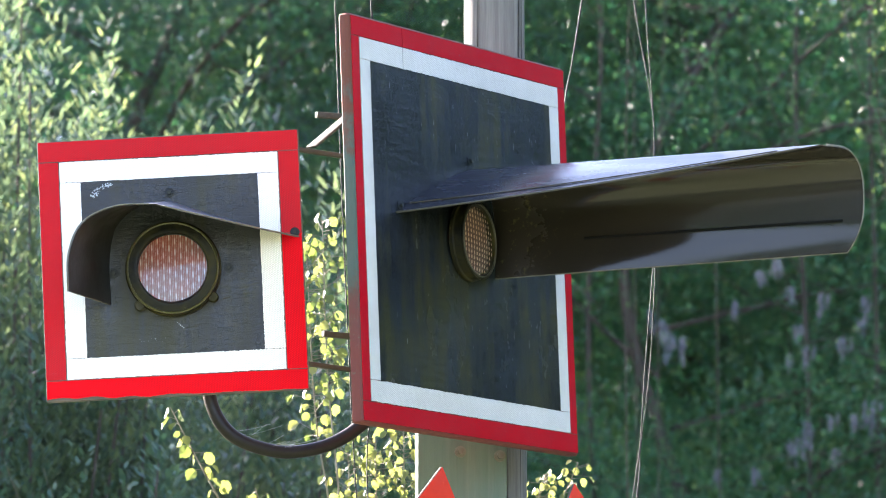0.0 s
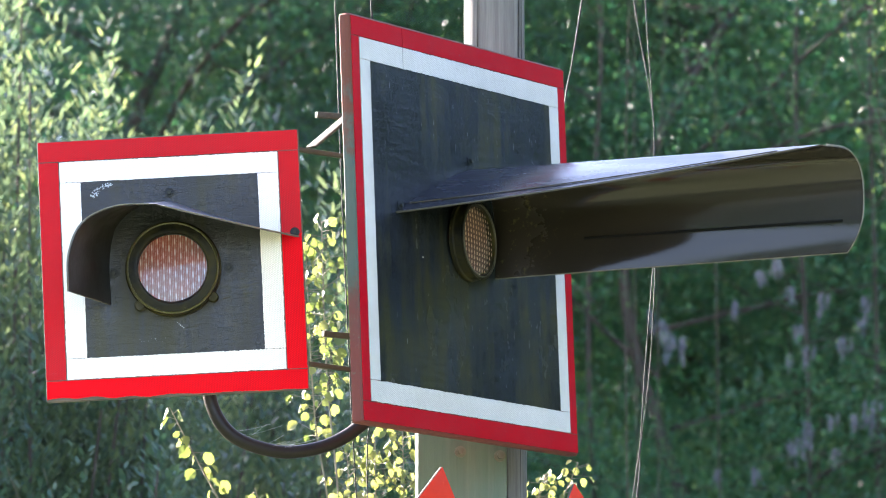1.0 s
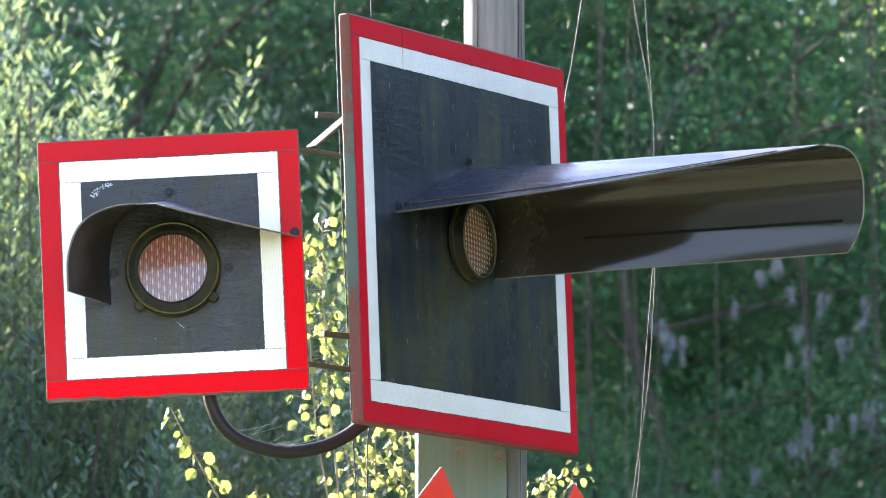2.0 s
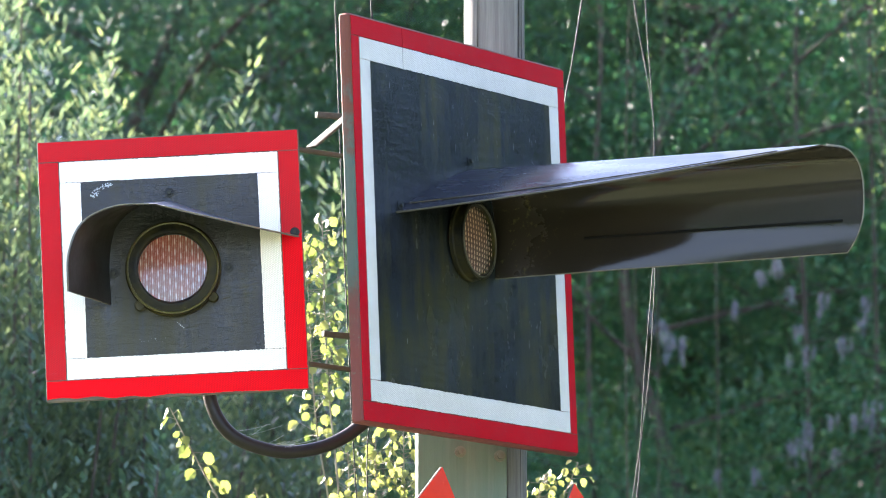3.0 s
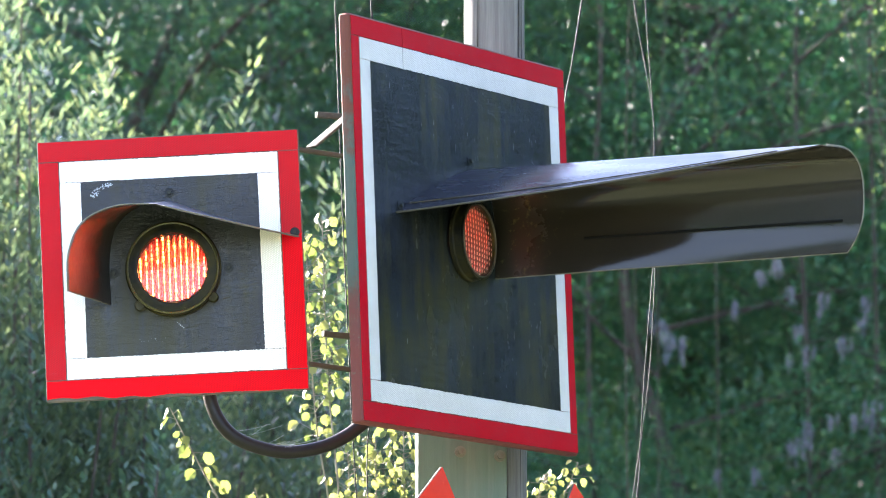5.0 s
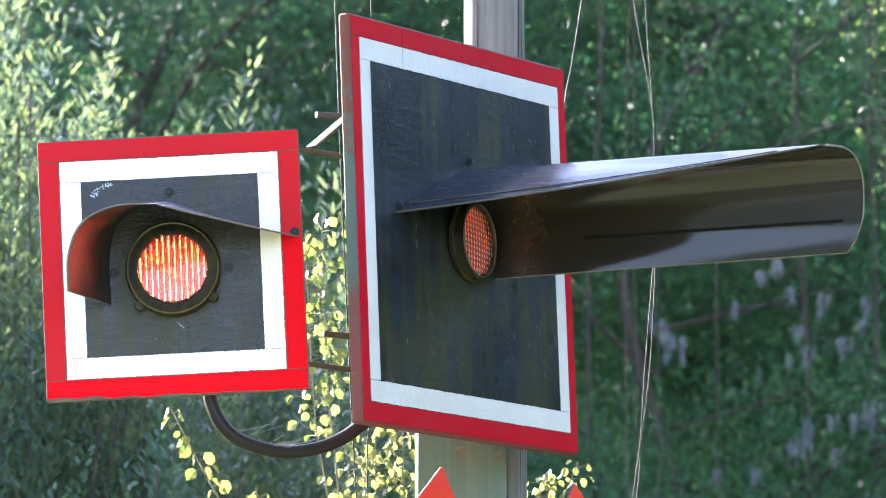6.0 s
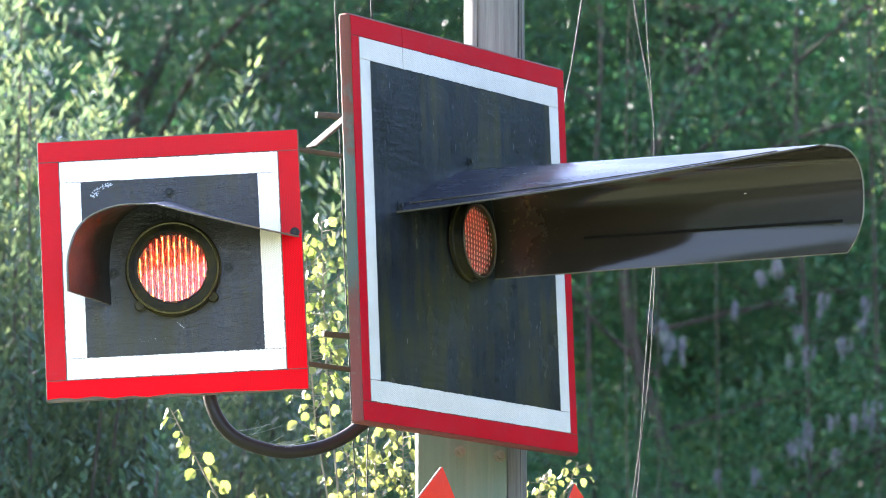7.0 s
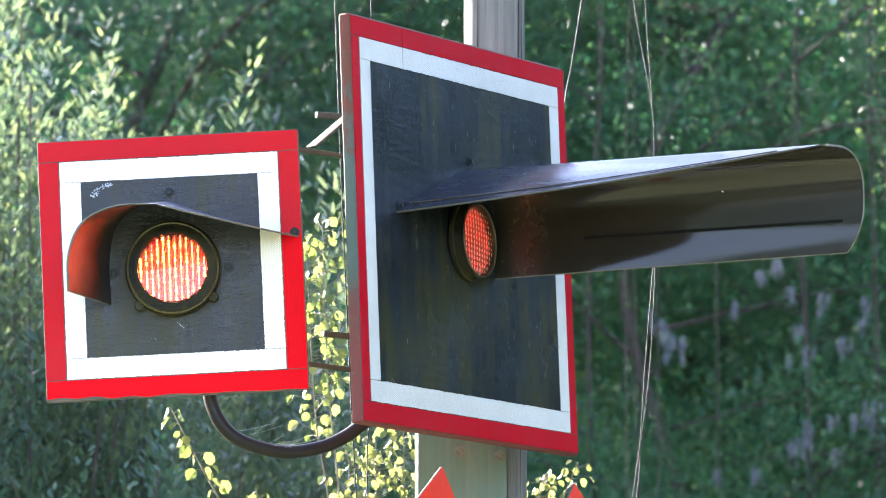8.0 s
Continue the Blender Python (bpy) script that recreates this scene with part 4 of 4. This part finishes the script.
WILLOW = willow(pose(-1.95, 19.2, 0), 31, 520, 0.58, 6.1, "grey-green willow bush with glinting narrow leaves")
willow(pose(-1.28, 19.7, 0), 33, 260, 0.36, 5.15, "grey-green willow bush with glinting narrow leaves")
willow(pose(-0.84, 21.2, 0), 34, 240, 0.30, 5.65, "soft grey-green willow bush behind the others")
WILLOW_LOW = willow(pose(-1.35, 18.3, 0), 32, 260, 0.60, 4.25, "dull dark green bush, shade put into its leaf colour", 0.45, LEAF_SHADED, 1.5, 0.72)


def dry_shrub(m):
    rng = random.Random(71)
    t = thing("dry_shrub", m, "bare dry shrub with thin pale twigs", "shrub")
    for k in range(6):
        x = -0.30 + 0.07 * k + rng.uniform(-0.02, 0.02)
        top = 3.28 + 0.25 * rng.random()
        part("twig", tube([(0.25, 0, -0.1), (0.20 + x * 0.3, rng.uniform(-0.05, 0.05), 2.2), (0.1 + x * 0.8, 0, 3.1), (x, rng.uniform(-0.1, 0.1), top)], 0.0024, 5, 0.0008), PALE_BARK, t)
    return t


dry_shrub(pose(-1.10, 17.0, 0))


def sapling(m, seed, stems, stalk, size, label, thick=0.0046, name="aspen_sapling", material=None, bark=PALE_BARK):
    """stems: lists of points in the sapling's space; leaves on short stalks along their upper part."""
    rng, r = random.Random(seed), np.random.default_rng(seed)
    t = thing(name, m, label, "sapling")
    B, Wy, N = [], [], []
    stalks = bmesh.new()
    for points, count, start in stems:
        part("stem", tube(points, thick, 7, 0.0014), bark, t)
        pts = [Vector(p) for p in points]
        total = len(pts) - 1
        for k in range(count):
            s = (start + (1 - start) * (k + rng.random()) / count) * total
            i = min(int(s), total - 1)
            q = pts[i].lerp(pts[i + 1], s - i)
            a = rng.uniform(0, 2 * math.pi)
            d = Vector((math.cos(a), math.sin(a), rng.uniform(-0.1, 0.7))).normalized()
            e = q + d * rng.uniform(0.2, 1.0) * stalk
            join(stalks, tube([q, e], 0.0011, 4, 0.0008))
            B.append(e)
            Wy.append((d.x * 0.5 + rng.uniform(-0.3, 0.3), d.y * 0.3, -0.75 + rng.uniform(-0.2, 0.35)))
            N.append((rng.uniform(-1.0, 1.0), rng.uniform(-1.1, 0.2), rng.uniform(-0.4, 0.9)))
    tagged(part("stalkwork", stalks, PALE_BARK, t), kind="stuff")
    n = len(B)
    s = size * r.uniform(0.62, 1.2, n)
    crown = new("leaves", leaf_mesh("leaves", np.array(B), unit(np.array(Wy)), unit(np.array(N)), s, s * r.uniform(0.85, 1.05, n), material or LEAF_ASPEN, "round"))
    crown.parent = t
    tagged(crown, "round yellow-green leaves", kind="stuff")
    return t


ASPEN = sapling(pose(-0.22, 14.2, 0), 41, [
    ([(0.02, 0, -0.1), (0.0, 0, 1.5), (-0.03, 0, 2.9), (-0.07, 0.02, 3.4), (-0.085, 0, 3.8)], 84, 0.72),
    ([(0.05, 0.05, -0.1), (0.0, 0.05, 1.6), (-0.05, 0.04, 2.9), (-0.10, 0.03, 3.3), (-0.125, 0.03, 3.72)], 64, 0.72),
    ([(0.06, 0.0, -0.1), (0.08, 0.0, 1.6), (0.06, 0.0, 2.6), (0.05, 0.02, 3.25)], 190, 0.62),
    ([(0.10, 0.0, -0.1), (0.13, 0.03, 1.5), (0.13, 0.03, 2.5), (0.12, 0.02, 3.28)], 215, 0.62),
    ([(-0.02, 0.06, -0.1), (0.04, 0.05, 1.6), (0.01, 0.05, 2.6), (-0.02, 0.05, 3.22)], 130, 0.62)], 0.075, 0.026, "sunlit aspen sapling with round yellow-green leaves")
TWIG = sapling(pose(-0.42, 13.6, 0), 43, [
    ([(0.05, 0, -0.1), (0.04, 0, 1.5), (-0.03, 0, 2.85), (-0.11, 0, 3.02), (-0.17, 0, 3.13), (-0.235, 0, 3.255)], 20, 0.62),
    ([(0.05, 0, -0.1), (0.06, 0, 1.5), (0.03, 0, 2.7), (0.0, 0, 2.95), (-0.03, 0, 3.06)], 11, 0.75)], 0.032, 0.030, "slender aspen sapling with a few yellowing leaves", 0.0042)
BIRCH = sapling(pose(0.25, 13.85, 0), 44, [
    ([(0.02, 0, -0.1), (0.0, 0, 1.5), (-0.02, 0, 2.8), (0.02, 0, 3.0), (0.08, 0, 3.15)], 34, 0.70),
    ([(0.02, 0, -0.1), (-0.02, 0, 1.5), (-0.04, 0, 2.8), (-0.02, 0, 3.04), (0.0, 0, 3.12)], 34, 0.70)], 0.05, 0.019, "small sapling with pale green leaves beside the pole")

# Saplings added to give the wood its bright leaf and sky spots.
for seed, x, y, stems in ((51, 1.44, 20.5, [([(0.65, 0, -0.1), (0.6, 0, 2.5), (0.35, 0, 4.5), (0.08, 0, 5.3), (-0.02, 0, 5.8)], 44, 0.86), ([(0.65, 0, -0.1), (0.62, 0.1, 2.5), (0.42, 0.1, 4.6), (0.16, 0.1, 5.7)], 40, 0.88)]),
                          (52, 1.62, 20.6, [([(0.5, 0, -0.1), (0.45, 0, 2.5), (0.14, 0, 4.25), (0.0, 0, 4.9), (-0.05, 0, 5.7)], 60, 0.70), ([(0.5, 0, -0.1), (0.45, 0.1, 2.5), (0.20, 0.1, 4.3), (0.03, 0.1, 5.1)], 40, 0.80)]),
                          (54, 0.66, 20.5, [([(0.04, 0, -0.1), (0.02, 0, 2.5), (0.0, 0, 4.6), (0.03, 0, 5.95)], 90, 0.94)]),
                          (55, 0.29, 20.5, [([(0.0, 0, -0.1), (0.02, 0, 2.5), (0.0, 0, 4.6), (0.0, 0, 5.9)], 60, 0.94)]),
                          (53, 0.80, 23.6, [([(0.0, 0, -0.1), (0.02, 0, 2.5), (0.0, 0, 5.4), (0.02, 0, 6.7)], 110, 0.88), ([(0.1, 0, -0.1), (0.1, 0, 2.5), (0.1, 0, 5.2), (0.16, 0, 6.6)], 60, 0.90)]),
                          (56, 1.14, 23.6, [([(0.0, 0, -0.1), (0.02, 0, 2.5), (0.0, 0, 5.4), (0.04, 0, 6.6)], 80, 0.91)])):
    sapling(pose(x, y, 0), seed, stems, 0.16, 0.020, "tall slim sapling with top leaves coloured as if sunlit", material=LEAF_LIT, bark=BARK)


# ---- midges ----
MIDGE = worn("pale_insect", (0.55, 0.50, 0.40), (0.40, 0.35, 0.28), (0.7, 0.66, 0.6), 0.5)


def midge(m):
    t = thing("midge", m, "tiny pale midge in flight", "insect", "midges round the boards")
    part("body", tube([(-0.0022, 0, 0), (-0.001, 0, 0.0003), (0.0008, 0, 0.0002), (0.0024, 0, -0.0003)], 0.0007, 8, 0.0004), MIDGE, t)
    for side in (-1, 1):
        wing = lathe([(0.0001, -0.0001), (0.0012, -0.0001), (0.0012, 0.0001), (0.0001, 0.0001)], 12)
        part("wing", wing, MIDGE, t, "", pose(-0.0006, side * 0.0009, 0.0010, 60 * side, 0, 0) @ Matrix.Diagonal((1.5, 1, 1, 1)))
    return t


MIDGE_PATHS = ([(0.00, 1.107, 12.200, 3.565), (0.20, 0.850, 12.200, 3.555), (0.50, 0.489, 12.200, 3.542), (0.70, 0.220, 12.200, 3.547), (0.80, 0.096, 12.200, 3.474), (0.90, 0.007, 12.200, 3.423), (1.00, -0.043, 12.200, 3.410), (1.10, -0.118, 12.200, 3.354), (1.30, -0.273, 12.200, 3.281), (1.60, -0.588, 12.200, 3.110), (2.00, -1.023, 12.200, 2.866), (8.00, -1.431, 12.200, 2.623)],
               [(0.00, 1.604, 12.200, 3.331), (5.80, 1.361, 12.200, 3.392), (6.20, 1.106, 12.200, 3.454), (6.30, 0.923, 12.200, 3.469), (6.40, 0.767, 12.200, 3.471), (6.50, 0.657, 12.200, 3.469), (6.60, 0.618, 12.200, 3.487), (6.80, 0.657, 12.200, 3.527), (7.00, 0.654, 12.200, 3.549), (7.10, 0.649, 12.200, 3.555), (7.20, 0.657, 12.200, 3.559), (7.30, 0.646, 12.200, 3.544), (7.40, 0.632, 12.200, 3.537), (7.60, 0.596, 12.200, 3.537), (7.80, 0.586, 12.200, 3.540), (7.90, 0.597, 12.200, 3.548), (8.00, 0.605, 12.200, 3.553)])
midges = [midge(pose(*path[0][1:])) for path in MIDGE_PATHS]


# ---- what moves ----
# Plate travel behind the added mask, standing in for the lamp's changing brightness.
SLIDE = 0.0066


def lamp_rows(at, steps, start, power):
    """The plate stands behind the mask's bars when dark and slides into the slots as the lamp lights."""
    return [(t, at @ pose(SLIDE * (start + (1 - start) * s ** power if s > 0 else 0.0), 0, 0)) for t, s in steps]


LEFT_STEPS = [(0.0, 0.0), (3.1, 0.0), (3.2, 0.08), (3.3, 0.5), (3.4, 0.95), (3.5, 1.0), (3.6, 0.66), (3.7, 0.48), (3.8, 0.22), (3.9, 0.15), (4.0, 0.27), (4.1, 0.33), (4.2, 0.26),
              (4.3, 0.13), (4.4, 0.08), (4.5, 0.03), (4.7, 0.02), (4.8, 0.1), (4.9, 0.4), (5.0, 0.8), (5.1, 0.9), (5.2, 0.75), (5.3, 0.5), (5.4, 0.3), (5.5, 0.15), (5.7, 0.05),
              (5.8, 0.12), (5.9, 0.2), (6.0, 0.68), (6.1, 0.85), (6.2, 0.68), (6.3, 0.52), (6.4, 0.23), (6.5, 0.13), (6.6, 0.07), (6.7, 0.03), (6.8, 0.02), (6.9, 0.16), (7.0, 0.52),
              (7.1, 0.88), (7.2, 1.0), (7.3, 0.97), (7.4, 0.68), (7.5, 0.44), (7.6, 0.27), (7.7, 0.13), (7.8, 0.1), (7.9, 0.48), (8.0, 0.85)]
RIGHT_STEPS = [(0.0, 0.0), (4.1, 0.0), (4.2, 0.55), (4.3, 0.85), (4.4, 0.95), (4.5, 0.85), (4.6, 0.4), (4.7, 0.16), (4.8, 0.08), (4.9, 0.15), (5.0, 0.45), (5.1, 0.75), (5.2, 0.9),
               (5.3, 0.8), (5.4, 0.55), (5.5, 0.3), (5.6, 0.12), (5.7, 0.05), (5.8, 0.05), (5.9, 0.06), (6.0, 0.35), (6.1, 0.6), (6.2, 0.9), (6.3, 1.0), (6.4, 0.85), (6.5, 0.4), (6.6, 0.24),
               (6.7, 0.12), (6.8, 0.06), (6.9, 0.1), (7.0, 0.35), (7.1, 0.7), (7.2, 0.92), (7.3, 0.85), (7.4, 0.65), (7.5, 0.4), (7.6, 0.18), (7.7, 0.09), (7.8, 0.05), (7.9, 0.35), (8.0, 0.75)]


def sway(t0, size, period, shift):
    """Small leaning of a bush in the breeze about its foot."""
    base = t0.matrix_basis.copy()
    return [(0.25 * k, base @ pose(0, 0, 0, size * 0.5 * math.sin(1.7 * k / period + shift), size * math.sin(math.pi * 0.5 * k / period + shift), 0)) for k in range(33)]


def motions():
    walk(left_leds, lamp_rows(LEFT_LAMP, LEFT_STEPS, 0.03, 1.9))
    walk(right_leds, lamp_rows(RIGHT_LAMP, RIGHT_STEPS, 0.26, 1.0))
    for fly, path in zip(midges, MIDGE_PATHS):
        walk(fly, [(t, pose(x, y, z)) for t, x, y, z in path])
    walk(TWIG, sway(TWIG, 0.035, 2.0, 0.4))
    walk(ASPEN, sway(ASPEN, 0.02, 2.6, 1.4))


motions()
